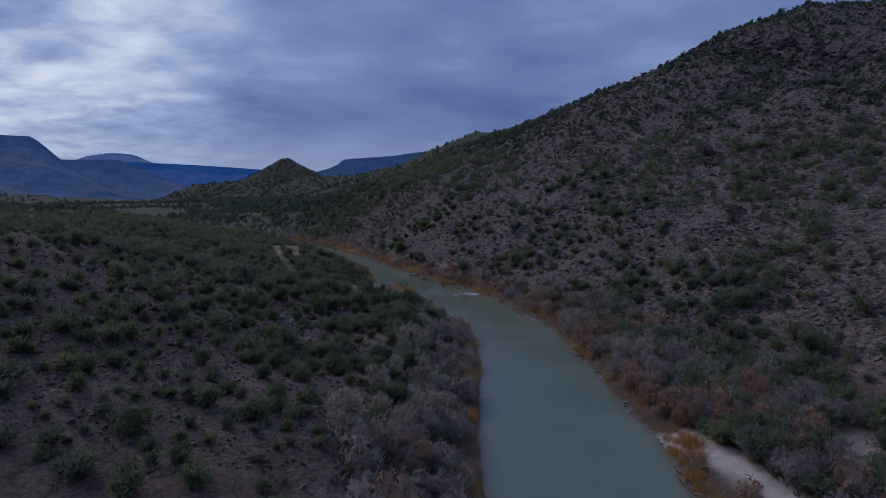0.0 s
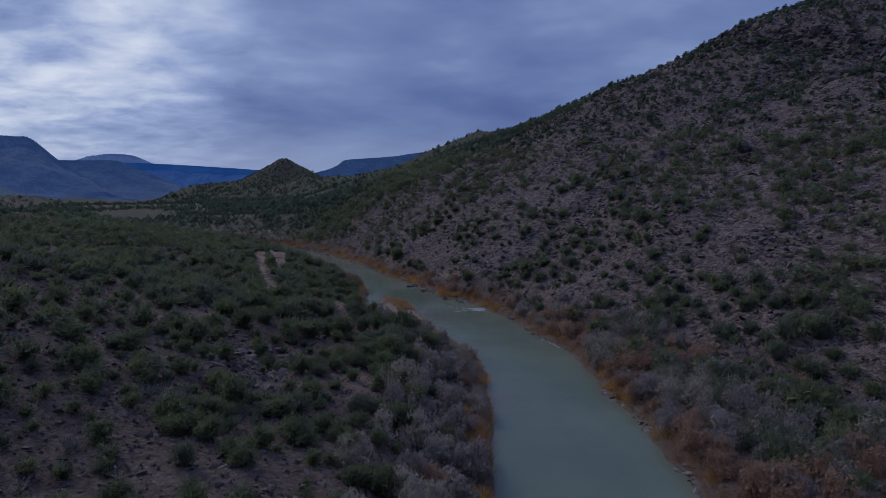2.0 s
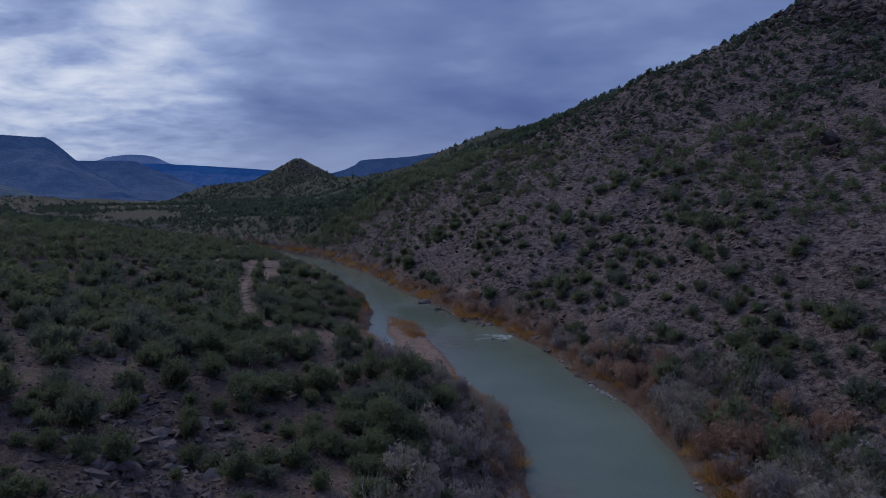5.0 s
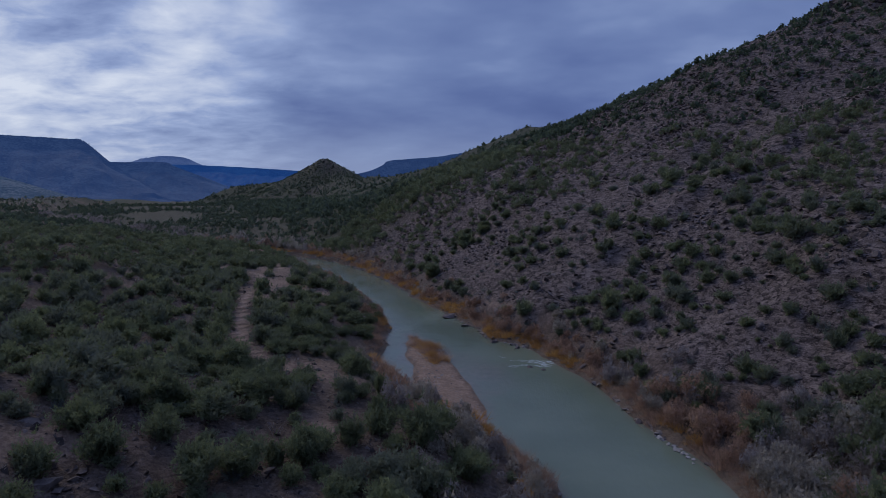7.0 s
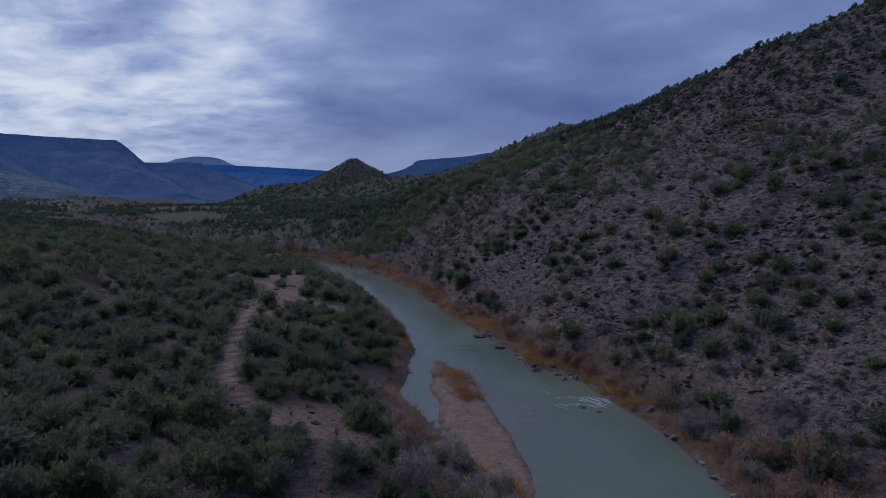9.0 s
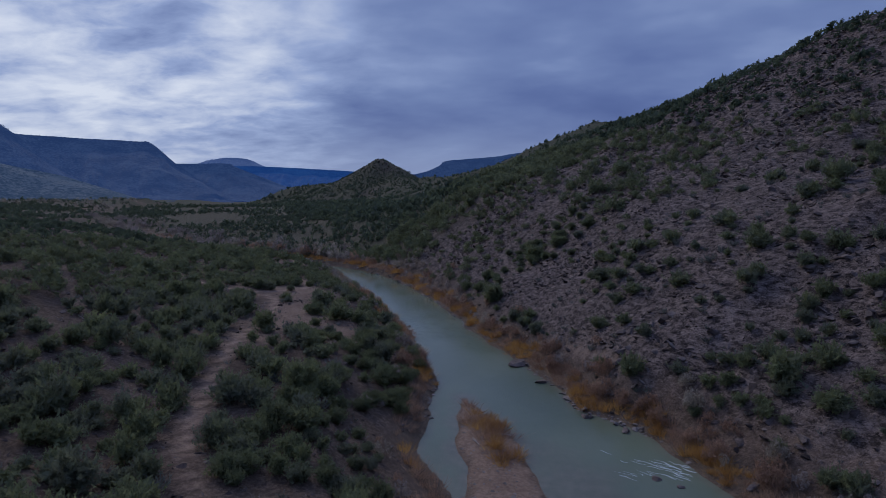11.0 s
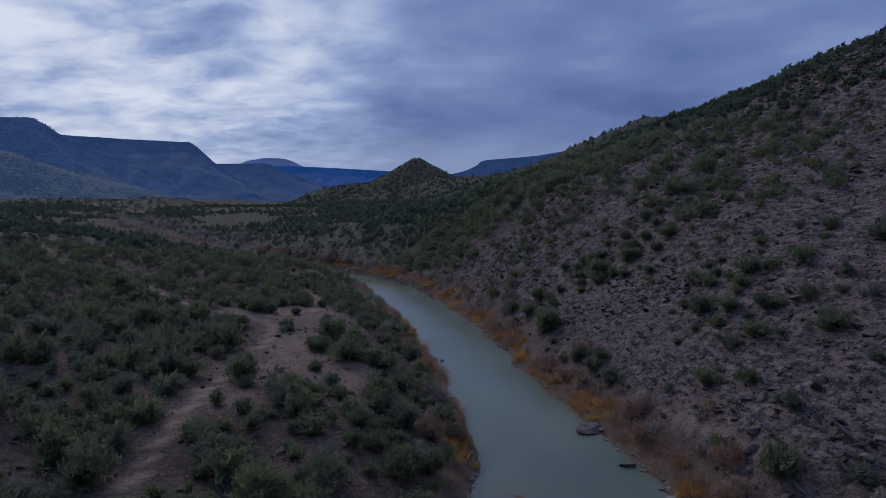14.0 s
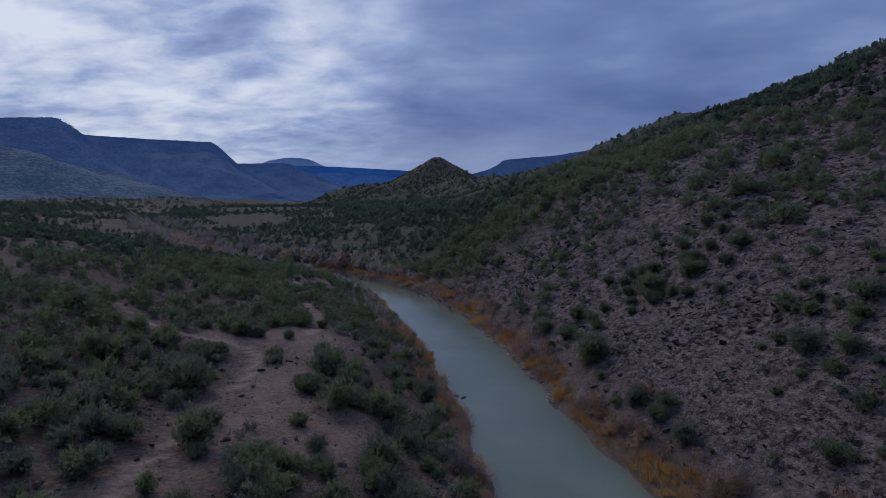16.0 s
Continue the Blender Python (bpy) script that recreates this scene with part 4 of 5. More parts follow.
# junipers that stand alone in the clearing, and a narrow one by the bank
for bx, by, bs, bt in [(-67.2, 225.6, 2.1, 1.0), (-65.0, 226.4, 1.5, 1.0), (-60.9, 228.0, 1.15, 1.0), (-58.3, 220.0, 0.7, 1.0), (-51.5, 197.0, 1.2, 1.0), (-44.4, 200.6, 1.2, 1.0), (-40.2, 196.2, 1.25, 0.95), (-47.7, 209.5, 1.9, 1.0), (-49.6, 210.6, 1.3, 1.1),
                       (-45.4, 211.5, 1.4, 0.85), (-67.4, 237.8, 1.6, 0.9), (-64.5, 238.6, 1.7, 0.9), (-61.4, 240.0, 1.3, 1.0), (-70.5, 236.0, 1.4, 1.0), (-39.8, 191.6, 1.2, 1.0), (-37.1, 191.4, 1.1, 1.1), (-90.0, 284.0, 0.9, 1.2), (-83.5, 280.0, 1.0, 1.1),
                       (-59.6, 203.4, 1.9, 1.1), (-61.8, 206.5, 2.0, 1.1), (-60.8, 199.6, 1.6, 1.0), (-64.7, 212.3, 1.9, 1.0), (-63.6, 208.8, 1.8, 1.1), (-66.5, 215.4, 1.5, 1.0), (-13.2, 132.4, 0.95, 2.2), (-15.0, 131.0, 1.2, 1.0), (-25.5, 131.5, 1.3, 1.1),
                       (-21.0, 129.0, 1.4, 1.3), (-16.4, 130.0, 1.4, 1.4), (-23.0, 128.4, 1.5, 1.2), (-6.4, 106.0, 1.8, 1.2), (-8.4, 107.6, 1.9, 1.3), (-4.0, 111.6, 1.4, 1.1), (-10.5, 105.4, 1.6, 1.0), (-7.6, 110.0, 1.7, 1.3)]:
    plant_thing("juniper", "tall narrow green juniper beside the river" if bt > 2 else "rounded green juniper standing in a sandy clearing", "juniper", "junipers along the river", juniper_meshes[int(bs * 50) % 8], bx, by, bs, bt, bx)

# trees along the rims of the far mesas, sharing the mesas' emitted haze
rim = np.vstack(RIM)
v_, f_ = JUNIPERS_AWAY[0]
rim_size = np.random.default_rng(5).uniform(0.6, 1.6, len(rim))
rim_v = v_[None] * rim_size[:, None, None] + (rim - np.array([0, 0, 1.6]))[:, None, :]
rim_f = f_[None] + (np.arange(len(rim)) * len(v_))[:, None, None]
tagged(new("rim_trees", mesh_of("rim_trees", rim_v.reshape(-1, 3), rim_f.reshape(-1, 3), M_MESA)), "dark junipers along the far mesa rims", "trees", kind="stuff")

# far woods on the green slope and the valley floor
BACK = np.array([c[:2] for c in CREST], float)
for gap, y0, y1, sc, sd in ((3.3, 345, 620, 1.15, 41), (7.6, 620, 1300, 1.45, 42)):
    x, y, rng = spots(-1100, 160, y0, y1, gap, sd)
    er, el = sample(ER, x, y), sample(EL, x, y)
    flat = (er < 0) | (beside(GUIDE, x, y)[0] < 14 + 8 * fbm(x, y, 30, 2, 4.8))
    p = np.where(~flat, 0.9 + 0.6 * fbm(x, y, 28, 3, 2.0), np.interp(y, [345, 400, 440, 520, 1000], [0.55, 0.42, 0.34, 0.26, 0.24]) + 0.6 * fbm(x, y, 45, 3, 2.0)) * np.clip(1 - 1.6 * sample(BARE, x, y), 0, 1)
    keep = seen_from_flight(x, y, 60) & ((er < 60) | (y > 390)) & (rng.random(len(x)) < p) & (np.maximum(er, el) > np.interp(y, [400, 500], [2, -1])) & (beside(BACK, x, y)[0] < np.where(x < -330, 1e9, np.interp(y, [800, 950], [12, 90])))
    x, y = x[keep], y[keep]
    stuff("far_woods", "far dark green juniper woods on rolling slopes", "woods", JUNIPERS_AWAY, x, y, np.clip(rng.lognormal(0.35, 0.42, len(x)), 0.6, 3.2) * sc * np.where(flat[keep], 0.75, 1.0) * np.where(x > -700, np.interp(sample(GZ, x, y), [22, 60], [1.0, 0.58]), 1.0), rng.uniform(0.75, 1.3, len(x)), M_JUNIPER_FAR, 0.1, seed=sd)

# grey cottonwoods, bare of leaves, along the river past the bend
x, y, rng = spots(-330, -70, 335, 520, 3.2, 46)
er, el = sample(ER, x, y), sample(EL, x, y)
off = np.maximum(er, el)
keep = (off > 1) & (rng.random(len(x)) < np.interp(off, [2, 9, 20], [0.75, 0.5, 0.0]) * np.clip(0.9 + 1.1 * fbm(x, y, 26, 3, 5.4), 0, 1)) & (y > 345)
x, y = x[keep], y[keep]
ashen = fbm(x, y, 14, 2, 6.4) + rng.normal(size=len(x)) * 0.3 > 0.1
for nm, mk, mat in (("cottonwood_grove", ~ashen, M_GREYWOOD), ("pale_cottonwood_grove", ashen, M_PALE)):
    stuff(nm, "grey leafless cottonwoods along the far river", "grove", GREYS, x[mk], y[mk], np.clip(rng.lognormal(1.25, 0.3, mk.sum()), 1.8, 5.5), np.full(mk.sum(), 0.9), mat, 0.05, seed=47)
x, y, rng = spots(-760, -230, 540, 960, 9.0, 48)
keep = (sample(EL, x, y) > 2) & (rng.random(len(x)) < 0.16 + 0.75 * fbm(x, y, 70, 3, 7.4)) & seen_from_flight(x, y)
x, y = x[keep], y[keep]
stuff("valley_grove", "pale leafless trees on the far valley floor", "grove", GREYS, x, y, np.clip(rng.lognormal(1.2, 0.3, len(x)), 1.8, 5.5), np.full(len(x), 0.9), M_PALE, 0.05, seed=49)

# junipers on the pointed hill and the ridge below it
x, y, rng = spots(-480, -190, 1070, 1280, 4.2, 44)
keep = rng.random(len(x)) < 0.78 + 0.5 * fbm(x, y, 30, 3, 6.2)
x, y = x[keep], y[keep]
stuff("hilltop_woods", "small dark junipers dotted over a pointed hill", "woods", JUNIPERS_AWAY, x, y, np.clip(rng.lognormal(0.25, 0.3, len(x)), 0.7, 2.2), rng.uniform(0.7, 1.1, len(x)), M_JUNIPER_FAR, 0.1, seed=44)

# ---------------------------------------------------------------- river margins
x, y, rng = spots(-330, 60, 40, 352, 0.8, 51)
er, el = sample(ER, x, y), sample(EL, x, y)
band = np.where(er > -0.3, er, 99)
wide = np.interp(y, [50, 110, 160, 250, 330], [2.2, 2.6, 2.6, 3.0, 3.2]) + fbm(x, y, 8, 2, 3.3) * 1.0
m = (band > 0.5) & (band < wide + 0.5) & (rng.random(len(x)) < 0.75) & seen_from_flight(x, y)
bandl = np.where(el > -0.3, el, 99)
ml = (bandl > np.where((y > 150) & (y < 188), 1.1, 0.3)) & (bandl < np.interp(y, [120, 160, 185], [2.2, 2.4, 3.6]) + 1.2 * fbm(x, y, 9, 2, 4.4)) & (rng.random(len(x)) < np.interp(y, [125, 140, 165, 180], [0.7, 0.4, 0.4, 0.7])) & seen_from_flight(x, y)
m |= ml
gold = fbm(x, y, 6, 3, 14.0) > np.where((er > -0.3) & (y > 165), -0.15, 0.12)
for nm, lab, mk, mat in (("russet_willows", "russet leafless willow thicket along the waterline", m & ~gold, M_RUSSET), ("golden_reeds", "golden dry reeds along the waterline", m & gold, M_GOLD)):
    stuff(nm, lab, "riverside scrub", TUFTS, x[mk], y[mk], np.clip(rng.lognormal(-0.05, 0.3, mk.sum()), 0.5, 1.7), np.full(mk.sum(), 1.1), mat, 0.05, seed=5)

# leafless thickets behind the reeds
x, y, rng = spots(-420, 110, 40, 365, 1.7, 61)
er, el = sample(ER, x, y), sample(EL, x, y)
pr = np.where(er > 0, np.interp(er - np.interp(y, [50, 100, 140, 170], [26, 20, 10, 5]), [-6, 4], [0.85, 0.0]) * (er > 1.8) * (sample(PALE, x, y) < 0.12), 0)
pl = np.where(el > 1.0, np.interp(el - np.interp(y, [50, 95, 138, 150, 200, 330], [12, 11, 11, 6, 3, 9]), [-3, 3], [0.6, 0.0]), 0) * np.where((y > 116) & (y < 172), 0.9, 1.0)
keep = seen_from_flight(x, y) & (rng.random(len(x)) < np.maximum(pr, pl)) & (sample(BARE, x, y) < 0.4) & ((el < 0) | (el > np.interp(y, [140, 155, 185, 195], [1.5, 4, 4, 1.5])))
x, y, er, el = x[keep], y[keep], er[keep], el[keep]
size = np.clip(rng.lognormal(0.85, 0.32, len(x)), 0.9, 4.2) * np.interp(y, [130, 160, 310, 345], [1.0, 0.75, 0.75, 1.5]) * np.where((el > 0) & (y > 112) & (y < 176), 0.8, 1.0)
tone = fbm(x, y, 7, 3, 18.0) + rng.normal(size=len(x)) * 0.25 + np.where((el > 0) & (y < 165), 0.3, 0.0)
pale, rus = tone > 0.5, tone < np.where(el > 0, -0.28, np.interp(er, [4, 8, 16], [0.1, -0.35, -0.8]))
near = (y > 52) & (y < 215)
for nm, lab, mk, mat in (("leafless_shrub", "grey leafless shrub in the riverside thicket", ~pale & ~rus, M_GREYWOOD), ("pale_shrub", "pale dry-leaved shrub beside the river", pale, M_PALE),
                         ("russet_shrub", "russet leafless tamarisk shrub beside the river", rus, M_RUSSET)):
    idx = np.flatnonzero(mk & near)
    idx = idx[np.argsort(-size[idx])][:110]
    ones = np.zeros(len(x), bool)
    ones[idx] = True
    shared = [mesh_of("twigs", *s, mat) for s in GREYS_NEAR]
    for i in idx:
        ob = new(nm, shared[i % len(shared)])
        s_ = float(size[i])
        ob.matrix_basis = Matrix.LocRotScale((float(x[i]), float(y[i]), float(sample(GZ, x[i:i + 1], y[i:i + 1])[0]) - 0.05 * s_), Euler((0, 0, float(rng.uniform(0, 6.28)))), (s_, s_, s_ * 0.95))
        tagged(ob, lab, "shrub", "riverside shrubs")
    rest = mk & ~ones
    stuff(nm + "_thicket", lab.replace("shrub", "thicket", 1), "thicket", GREYS, x[rest], y[rest], size[rest], np.full(rest.sum(), 0.95), mat, 0.05, seed=6)

# dead trees among the shrubs of the bank
dead_meshes = [mesh_of("dead_tree", *twig_shape(300 + k, 15, 16, 0.55, 0.007), M_PALE) for k in range(3)]
for k, (bx, by, bs) in enumerate([(-6.2, 89.4, 4.2), (-5.0, 84.5, 3.6), (3.4, 117.5, 3.4), (-3.0, 92.5, 3.2), (-8.6, 141.0, 3.0), (31.5, 104.0, 4.4), (29.0, 112.0, 4.0), (34.5, 96.0, 4.2), (27.5, 124.0, 3.6)]):
    ob = new("dead_tree", dead_meshes[k % 3])
    ob.matrix_basis = Matrix.LocRotScale((bx, by, float(sample(GZ, np.array([bx]), np.array([by]))[0]) - 0.1), Euler((0, 0, k * 1.9)), (bs * 0.8, bs * 0.8, bs))
    tagged(ob, "pale leafless dead tree on the river bank", "dead tree", "dead trees on the banks")

# sage and dry tufts between the junipers
x, y, rng = spots(-200, 190, 42, 330, 2.1, 71)
er, el = sample(ER, x, y), sample(EL, x, y)
keep = seen_from_flight(x, y, 5) & (np.maximum(er, el) > 4) & (rng.random(len(x)) < 0.30 + 0.25 * fbm(x, y, 12, 2, 8.0)) & (rng.random(len(x)) > sample(BARE, x, y) * 1.2)
x, y = x[keep], y[keep]
kind = rng.random(len(x))
size = np.clip(rng.lognormal(-0.35, 0.35, len(x)), 0.3, 1.4)
sage = np.flatnonzero((kind < 0.6) & (x > -72) & (x < 45) & (y > 60) & (y < 250))
sage = sage[np.argsort(-size[sage])][:220]
sage_meshes = [mesh_of("sagebrush", *twig_shape(200 + k, 20, 16, 1.1, 0.02), M_SAGE) for k in range(6)]
for i in sage:
    ob = new("sagebrush", sage_meshes[i % 6])
    s_ = float(size[i]) * 1.15
    ob.matrix_basis = Matrix.LocRotScale((float(x[i]), float(y[i]), float(sample(GZ, x[i:i + 1], y[i:i + 1])[0]) - 0.04), Euler((0, 0, float(rng.uniform(0, 6.28)))), (s_, s_, s_ * 0.9))
    tagged(ob, "grey-green sagebrush clump on stony soil", "sagebrush", "sagebrush clumps")
kind[sage] = -1.0
far_sage = (kind >= 0) & (kind < 0.6)
stuff("sagebrush_cover", "grey-green sagebrush scattered over stony soil", "sagebrush", SAGES, x[far_sage], y[far_sage], size[far_sage], np.full(far_sage.sum(), 0.9), M_SAGE, 0.05, seed=7)
stuff("dry_shrubs", "dry grey twiggy shrubs on the slopes", "shrub", SAGES, x[kind >= 0.6], y[kind >= 0.6], size[kind >= 0.6], np.full((kind >= 0.6).sum(), 0.9), M_GREYWOOD, 0.05, seed=8)

# ---------------------------------------------------------------- rocks
x, y, rng = spots(-110, 190, 42, 330, 1.0, 81)
er, el = sample(ER, x, y), sample(EL, x, y)
sc = sample(SCREE, x, y)
p = np.where(er > 3, sc * (0.26 + 1.1 * np.clip(fbm(x, y, 9, 3, 31.0), -0.1, 1)), np.interp(y, [95, 120], [0.15, 0.04]) + 0.14 * np.clip(fbm(x, y, 10, 3, 32.0), 0, 1) + 0.5 * inside(SCAR, x, y))
keep = seen_from_flight(x, y, 5) & (np.maximum(er, el) > 1.0) & (rng.random(len(x)) < p) & (sample(BARE, x, y) < 0.5)
x, y = x[keep], y[keep]
size = np.clip(np.clip(rng.lognormal(-1.15, 0.55, len(x)), 0.15, 1.5) * np.where(fbm(x, y, 9, 3, 31.0) > 0.3, 1.5, 1.0), 0.15, np.where(x > 0, 1.0, 0.75) * rng.uniform(0.75, 1.1, len(x)))
lone = np.flatnonzero((size > 0.62) & (y > 70) & (y < 275) & (x < 75) & (x > -70))
lone = lone[np.argsort(-size[lone])][:260]
slope_meshes = [mesh_of("slope_boulder", *rock_shape(180 + k, ICO2, 0.75), M_ROCK) for k in range(8)]
for i in lone:
    ob = new("slope_boulder", slope_meshes[i % 8])
    s_ = float(size[i])
    ob.matrix_basis = Matrix.LocRotScale((float(x[i]), float(y[i]), float(sample(GZ, x[i:i + 1], y[i:i + 1])[0]) + 0.1 * s_), Euler((float(rng.normal() * 0.25), float(rng.normal() * 0.25), float(rng.uniform(0, 6.28)))), (s_, s_, s_))
    tagged(ob, "angular dark basalt boulder on a stony slope", "boulder", "boulders on the slopes")
rest = np.ones(len(x), bool)
rest[lone] = False
x, y, size = x[rest], y[rest], size[rest]
small_rock = (size < 0.42) | (x > 90)
for nm, lab, mk, shapes_ in (("slope_rocks", "dark angular basalt rocks strewn over the slopes", ~small_rock, ROCKS), ("slope_stones", "smaller broken basalt stones on the slopes", small_rock, [rock_shape(170 + k, OCTA) for k in range(8)])):
    stuff(nm, lab, "rocks", shapes_, x[mk], y[mk], size[mk], np.full(mk.sum(), 0.8), M_ROCK, 0.05, 0.35, seed=9)

x, y, rng = spots(-60, 150, 45, 320, 0.6, 82)
er, el = sample(ER, x, y), sample(EL, x, y)
p = np.where(er > 3, sample(SCREE, x, y) * (0.20 + 0.45 * fbm(x, y, 6, 3, 35.0)), np.interp(y, [80, 110, 135, 140], [0.55, 0.42, 0.24, 0.08]) + 0.22 * np.clip(fbm(x, y, 8, 3, 36.0), 0, 1) + 0.35 * inside(SCAR, x, y))
keep = seen_from_flight(x, y, 0) & (np.maximum(er, el) > 1.5) & (rng.random(len(x)) < p) & (rng.random(len(x)) > sample(BARE, x, y) * 1.1)
x, y = x[keep], y[keep]
stuff("rubble", "small broken basalt rubble on the slopes", "rubble", [rock_shape(160 + k, OCTA) for k in range(8)], x, y, np.clip(rng.lognormal(-1.45, 0.4, len(x)), 0.1, 0.6), np.full(len(x), 0.9), M_ROCK, 0.0, 0.5, seed=14)

# blocks of the mesa's rim and the broken ledges under it
x, y, rng = spots(20, 260, 60, 420, 1.7, 83)
rise = sample(RISE, x, y) + fbm(x, y, 12, 2, 5.5) * 3
m = (((rise > 147) & (rise < 164) & (rng.random(len(x)) < 0.75)) | ((np.abs(rise - 112) < 3) & (fbm(x, y, 30, 2, 6.6) > 0.2) & (rng.random(len(x)) < 0.5)) | ((np.abs(rise - 70) < 2) & (fbm(x, y, 25, 2, 7.6) > 0.35) & (rng.random(len(x)) < 0.5)))
x, y = x[m], y[m]
stuff("rim_blocks", "dark basalt blocks along the mesa rim", "rocks", ROCKS, x, y, np.clip(rng.lognormal(0.25, 0.4, len(x)), 0.6, 2.8), np.full(len(x), 1.25), M_ROCK, -0.1, 0.15, seed=13)

# crags of the pointed hill
x, y, rng = spots(-380, -230, 1100, 1250, 5.0, 85)
m = rng.random(len(x)) < np.interp(np.hypot(x + 304, y - 1180), [0, 15, 70], [0.9, 0.5, 0.0]) * np.clip(0.7 + fbm(x, y, 20, 3, 9.5), 0, 1)
stuff("hilltop_crags", "broken basalt crags on a pointed hill", "rocks", ROCKS, x[m], y[m], np.clip(rng.lognormal(0.65, 0.35, m.sum()), 0.9, 3.4), np.full(m.sum(), 1.0), M_ROCK, 0.0, 0.3, seed=15)

# fallen blocks in the gully
x, y, rng = spots(-48, -8, 74, 122, 1.15, 84)
m = (inside(SCAR, x, y) > 0.3) & (rng.random(len(x)) < 0.8)
block_meshes = [mesh_of("fallen_block", *r_, M_ROCK) for r_ in [rock_shape(140 + k, ICO2, 0.6) for k in range(7)]]
for i in np.flatnonzero(m)[:290]:
    ob = new("fallen_block", block_meshes[i % 7])
    s_ = float(np.clip(rng.lognormal(-0.7, 0.5), 0.22, 1.25))
    ob.matrix_basis = Matrix.LocRotScale((float(x[i]), float(y[i]), float(sample(GZ, x[i:i + 1], y[i:i + 1])[0]) + 0.05 * s_), Euler((float(rng.normal() * 0.2), float(rng.normal() * 0.2), float(rng.uniform(0, 6.28)))), (s_, s_, s_))
    tagged(ob, "angular grey basalt block in a rocky gully", "boulder", "blocks in the gully")

# stones along the waterline
x, y, rng = spots(-130, 60, 42, 350, 0.6, 91)
er, el = sample(ER, x, y), sample(EL, x, y)
m = (np.abs(er - 0.05) < 0.6) & (rng.random(len(x)) < 0.95 * np.clip(fbm(x, y, 9, 2, 7.7) + np.interp(y, [120, 160], [0.4, 0.7]), 0, 1))
m |= (np.abs(el - 0.1) < 0.45) & (rng.random(len(x)) < 0.4 * np.clip(fbm(x, y, 9, 2, 8.7) + 0.2, 0, 1))
x, y = x[m], y[m]
stuff("shore_stones", "pale and dark cobbles along the waterline", "stones", ROCKS, x, y, np.clip(rng.lognormal(-1.05, 0.5, len(x)), 0.15, 0.85), np.full(len(x), 0.75), M_PALEROCK, 0.05, 0.2, seed=10)
boulder_meshes = [mesh_of("river_boulder", *s, M_ROCK) for s in BOULDERS]
for k, (bx, by, bs) in enumerate([(-10.0, 204.8, 1.5), (0.2, 182.4, 0.9), (4.4, 178.4, 0.8), (-23.7, 253.6, 0.7), (-21.6, 237.0, 1.0), (-34.9, 230.8, 0.5), (-46.2, 253.0, 0.6), (-11.4, 212.6, 0.8), (-36.0, 231.3, 0.4), (-28.0, 251.6, 0.8), (6.0, 166.0, 0.7), (8.2, 164.6, 0.45), (-6.0, 196.0, 0.8), (19.5, 140.5, 0.6),
                                  (18.2, 142.6, 0.8), (22.6, 131.0, 0.7)]):
    ob = new("river_boulder", boulder_meshes[k % 6])
    ob.matrix_basis = Matrix.LocRotScale((bx, by, bs * 0.1), Euler((0, 0, k * 1.3)), (bs * 1.1, bs, bs))
    tagged(ob, "dark basalt boulder standing in the river's edge", "boulder", "boulders in the river")

# bleached stones at the foot of the far bank
stone_meshes = [mesh_of("bank_stone", *rock_shape(400 + k, ICO2, 0.7), M_BLEACHED) for k in range(4)]
rng = np.random.default_rng(98)
for k in range(16):
    u = k / 15
    bx, by, bs = 21.4 - 2.2 * u + rng.normal() * 0.25, 131.5 + 7.0 * u + rng.normal() * 0.3, float(rng.uniform(0.22, 0.5))
    ob = new("bank_stone", stone_meshes[k % 4])
    ob.matrix_basis = Matrix.LocRotScale((bx, by, max(0.0, float(sample(GZ, np.array([bx]), np.array([by]))[0])) + bs * 0.15), Euler((0, 0, k * 1.7)), (bs, bs, bs))
    tagged(ob, "bleached pale stone at the water's edge", "stone", "pale stones on the bank")

# gravel bar: reeds at its head, stranded wood, cobbles
bar_tufts = [mesh_of("reed_clump", *t, m_) for t, m_ in zip(TUFTS, (M_GOLD, M_RUSSET, M_GOLD, M_RUSSET, M_RUSSET))]
rng = np.random.default_rng(95)
for k in range(46):
    u = rng.random()
    bx, by = -14.3 + 5.2 * u + rng.normal() * 0.9, 180.5 - 13 * u + rng.normal() * 1.4
    ob = new("reed_clump", bar_tufts[k % 5])
    s_ = float(rng.uniform(0.8, 1.6))
    ob.matrix_basis = Matrix.LocRotScale((bx, by, float(sample(GZ, np.array([bx]), np.array([by]))[0]) - 0.03), Euler((0, 0, k)), (s_ * 1.25, s_ * 1.25, s_ * 0.95))
    tagged(ob, "clump of golden and russet reeds on a gravel bar", "reeds", "reeds on the gravel bar")
x, y, rng = spots(-20, 4, 138, 190, 0.5, 96)
m = (np.minimum(-sample(ER, x, y), -sample(EL, x, y)) > 1.5) & (sample(GZ, x, y) > 0.05) & (rng.random(len(x)) < 0.35)
stuff("bar_cobbles", "brown cobbles of a gravel bar", "stones", ROCKS, x[m], y[m], np.clip(rng.lognormal(-2.1, 0.45, m.sum()), 0.06, 0.4), np.full(m.sum(), 0.7), M_PALEROCK, 0.05, 0.2, seed=12)


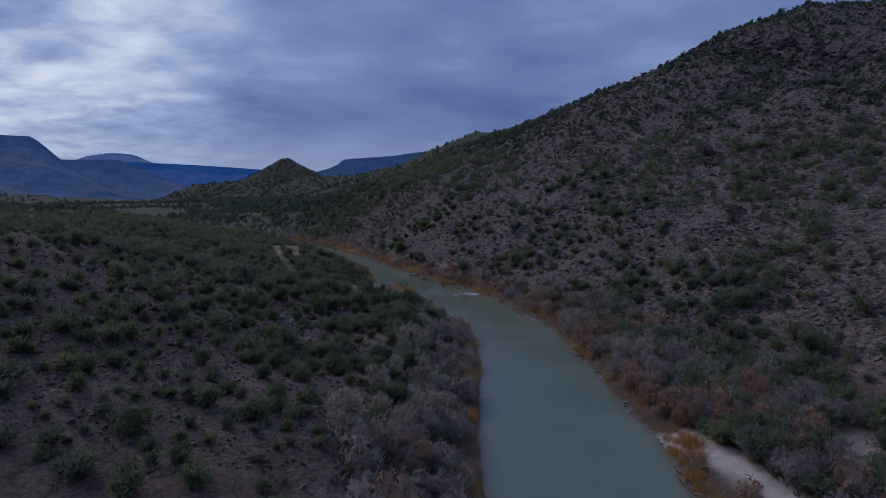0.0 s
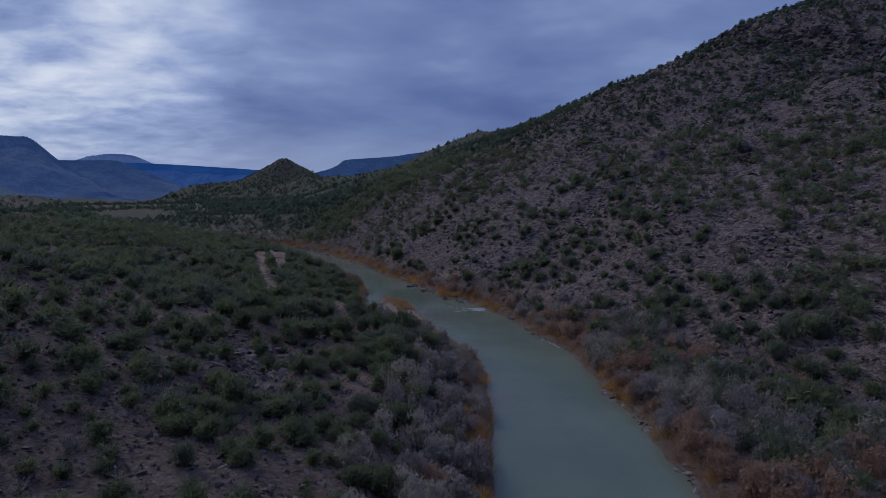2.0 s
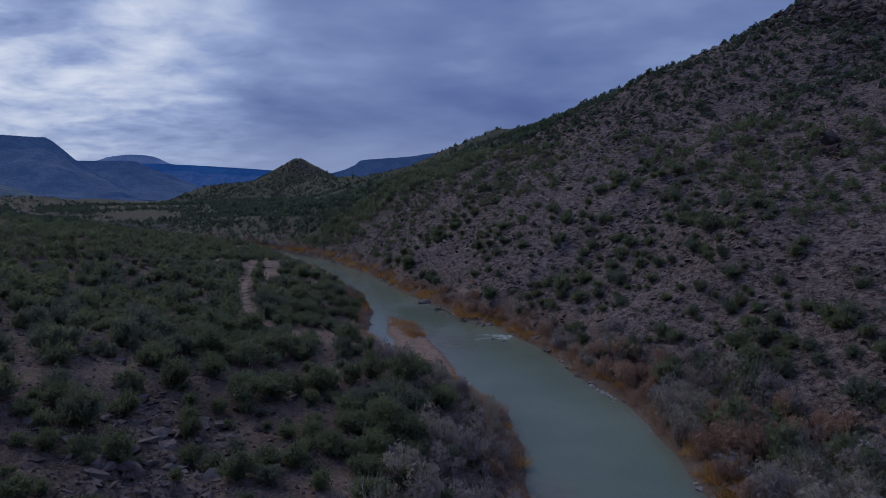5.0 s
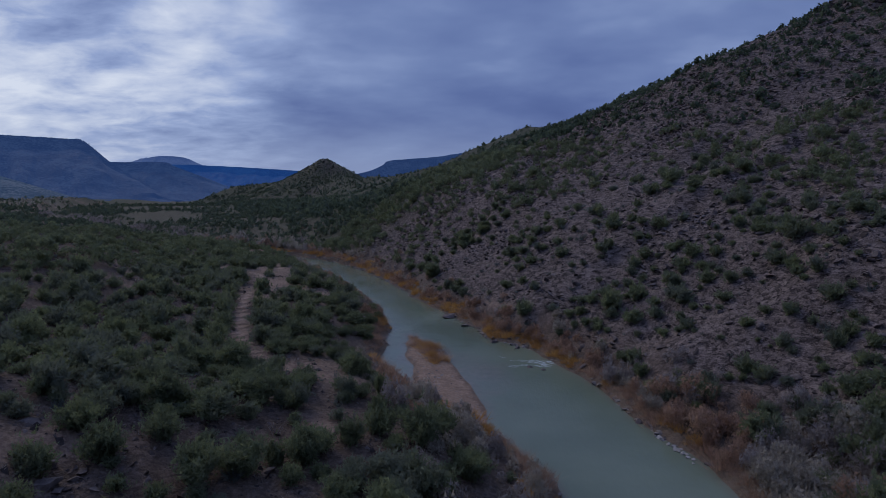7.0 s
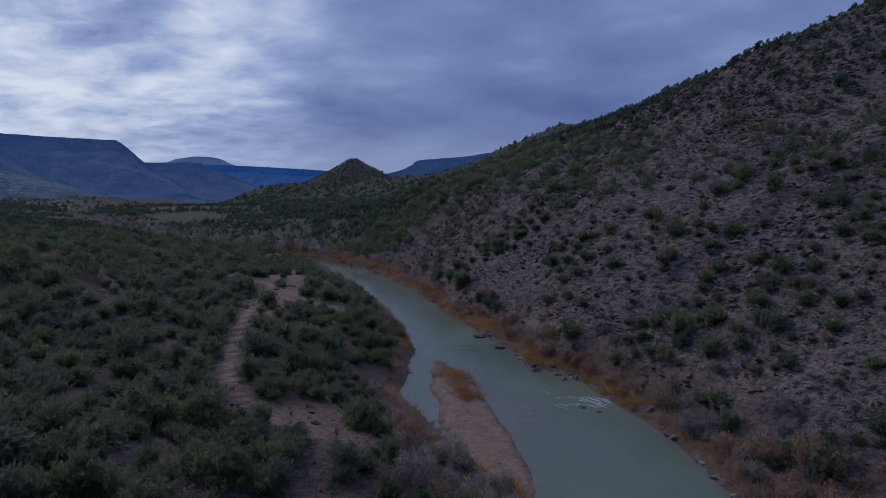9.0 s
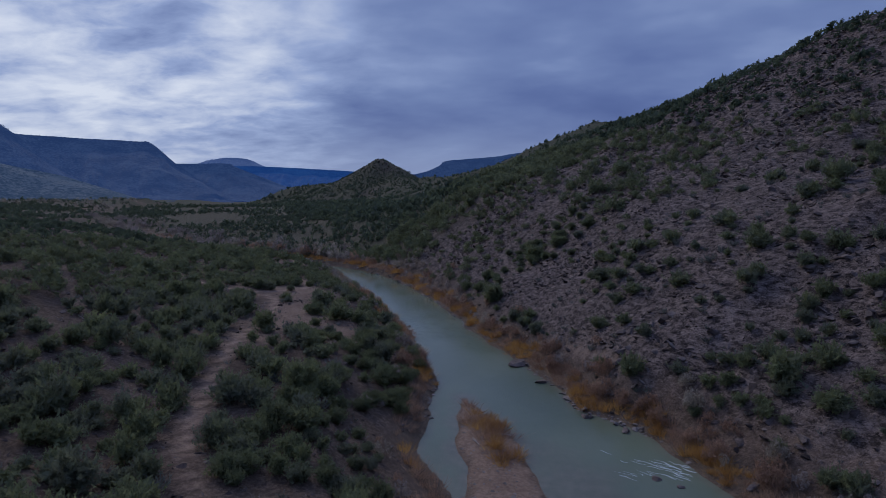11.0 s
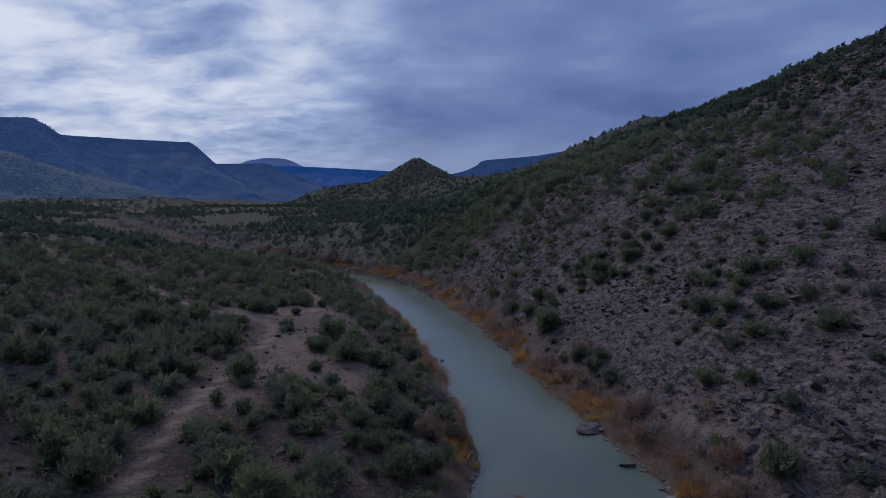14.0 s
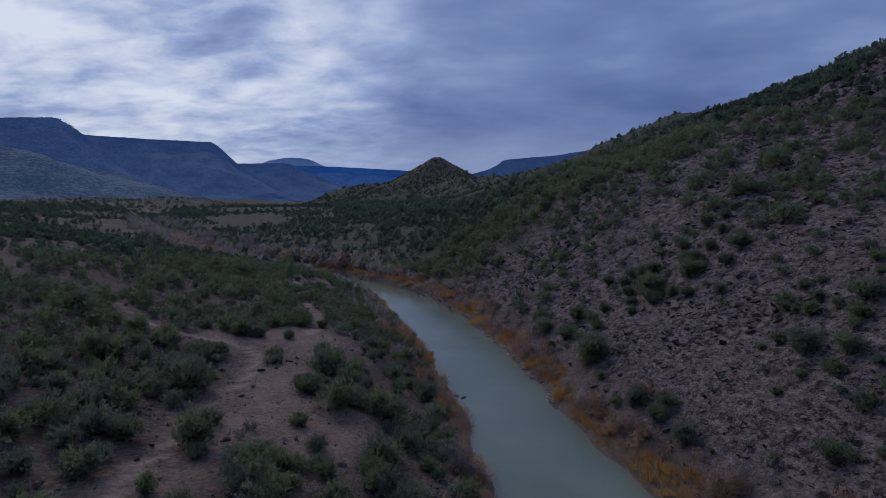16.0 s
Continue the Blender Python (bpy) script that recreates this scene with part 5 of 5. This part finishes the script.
def driftwood(seed, length):
    """A bleached limb with two broken branches."""
    rng = np.random.default_rng(seed)
    out = []
    for start, way, ln, rad in ((np.zeros(3), np.array([1, 0, 0.05]), length, 0.09), (np.array([length * 0.45, 0, 0.03]), np.array([0.7, 0.6, 0.25]), length * 0.4, 0.05), (np.array([length * 0.65, 0, 0.03]), np.array([0.6, -0.7, 0.2]), length * 0.3, 0.04)):
        ang = np.arange(6) * math.pi / 3
        rings = []
        for u in (0, 0.35, 0.7, 1.0):
            c = start + way * ln * u + rng.normal(size=3) * 0.05
            r = rad * (1 - 0.6 * u)
            rings.append(c + np.stack([np.zeros(6), np.cos(ang) * r, np.sin(ang) * r], 1))
        v = np.vstack(rings)
        f = []
        for a in range(3):
            for k in range(6):
                p, q, r_, t = a * 6 + k, a * 6 + (k + 1) % 6, a * 6 + 6 + (k + 1) % 6, a * 6 + 6 + k
                f += [(p, q, r_), (p, r_, t)]
        out.append((v, np.array(f)))
    return joined(out)


M_DRIFT = rock_material("bleached_wood", [(0.4, (0.16, 0.14, 0.125)), (0.9, (0.34, 0.31, 0.28))])
for k, (bx, by, ln) in enumerate([(-11.5, 174.0, 2.8), (-12.8, 170.5, 2.0), (-17.0, 66.0, 2.4), (-14.0, 58.5, 2.0), (-20.5, 74.0, 1.8), (-27.0, 79.0, 2.2), (-9.0, 60.0, 1.6), (-24.0, 63.0, 2.0), (-32.0, 96.0, 2.2), (-21.2, 229.9, 4.2)]):
    ob = new("driftwood", mesh_of("driftwood", *driftwood(k, ln), M_DRIFT))
    ob.matrix_basis = Matrix.LocRotScale((bx, by, float(sample(GZ, np.array([bx]), np.array([by]))[0]) + 0.06), Euler((0, 0, k * 2.1)), (1, 1, 1))
    tagged(ob, "bleached dead branch lying on the ground", "driftwood", "dead branches")

# white water where the channel narrows beside the bar
rng = np.random.default_rng(97)
foam_v, foam_f, n_ = [], [], 0
for k in range(46):
    u = rng.random() ** 0.7
    cx, cy = 1.5 + 8.5 * u + rng.normal() * 0.6, 168.0 + (3.5 * (1 - u) * (1 if k % 2 else -0.5)) + rng.normal() * 0.6
    ln, wd = rng.uniform(0.4, 2.2), rng.uniform(0.02, 0.07) * (0.5 + u)
    a = radians(-30) + rng.normal() * 0.16
    t_, nn = np.array([math.cos(a), math.sin(a)]), np.array([-math.sin(a), math.cos(a)])
    row = []
    for i in range(5):
        c = np.array([cx, cy]) + t_ * ln * (i / 4 - 0.5) + nn * math.sin(i * 1.3 + k) * 0.1
        w = wd * math.sin(math.pi * (0.12 + 0.76 * i / 4))
        row += [(*(c - nn * w), 0.012), (*c, 0.012 + w * 0.5), (*(c + nn * w), 0.012)]
    foam_v += row
    for i in range(4):
        b_ = n_ + i * 3
        foam_f += [(b_, b_ + 1, b_ + 4), (b_, b_ + 4, b_ + 3), (b_ + 1, b_ + 2, b_ + 5), (b_ + 1, b_ + 5, b_ + 4)]
    n_ += 15
tagged(new("white_water", mesh_of("white_water", np.array(foam_v), np.array(foam_f), M_FOAM, True)), "small white rapids beside the gravel bar", "rapids", kind="stuff")
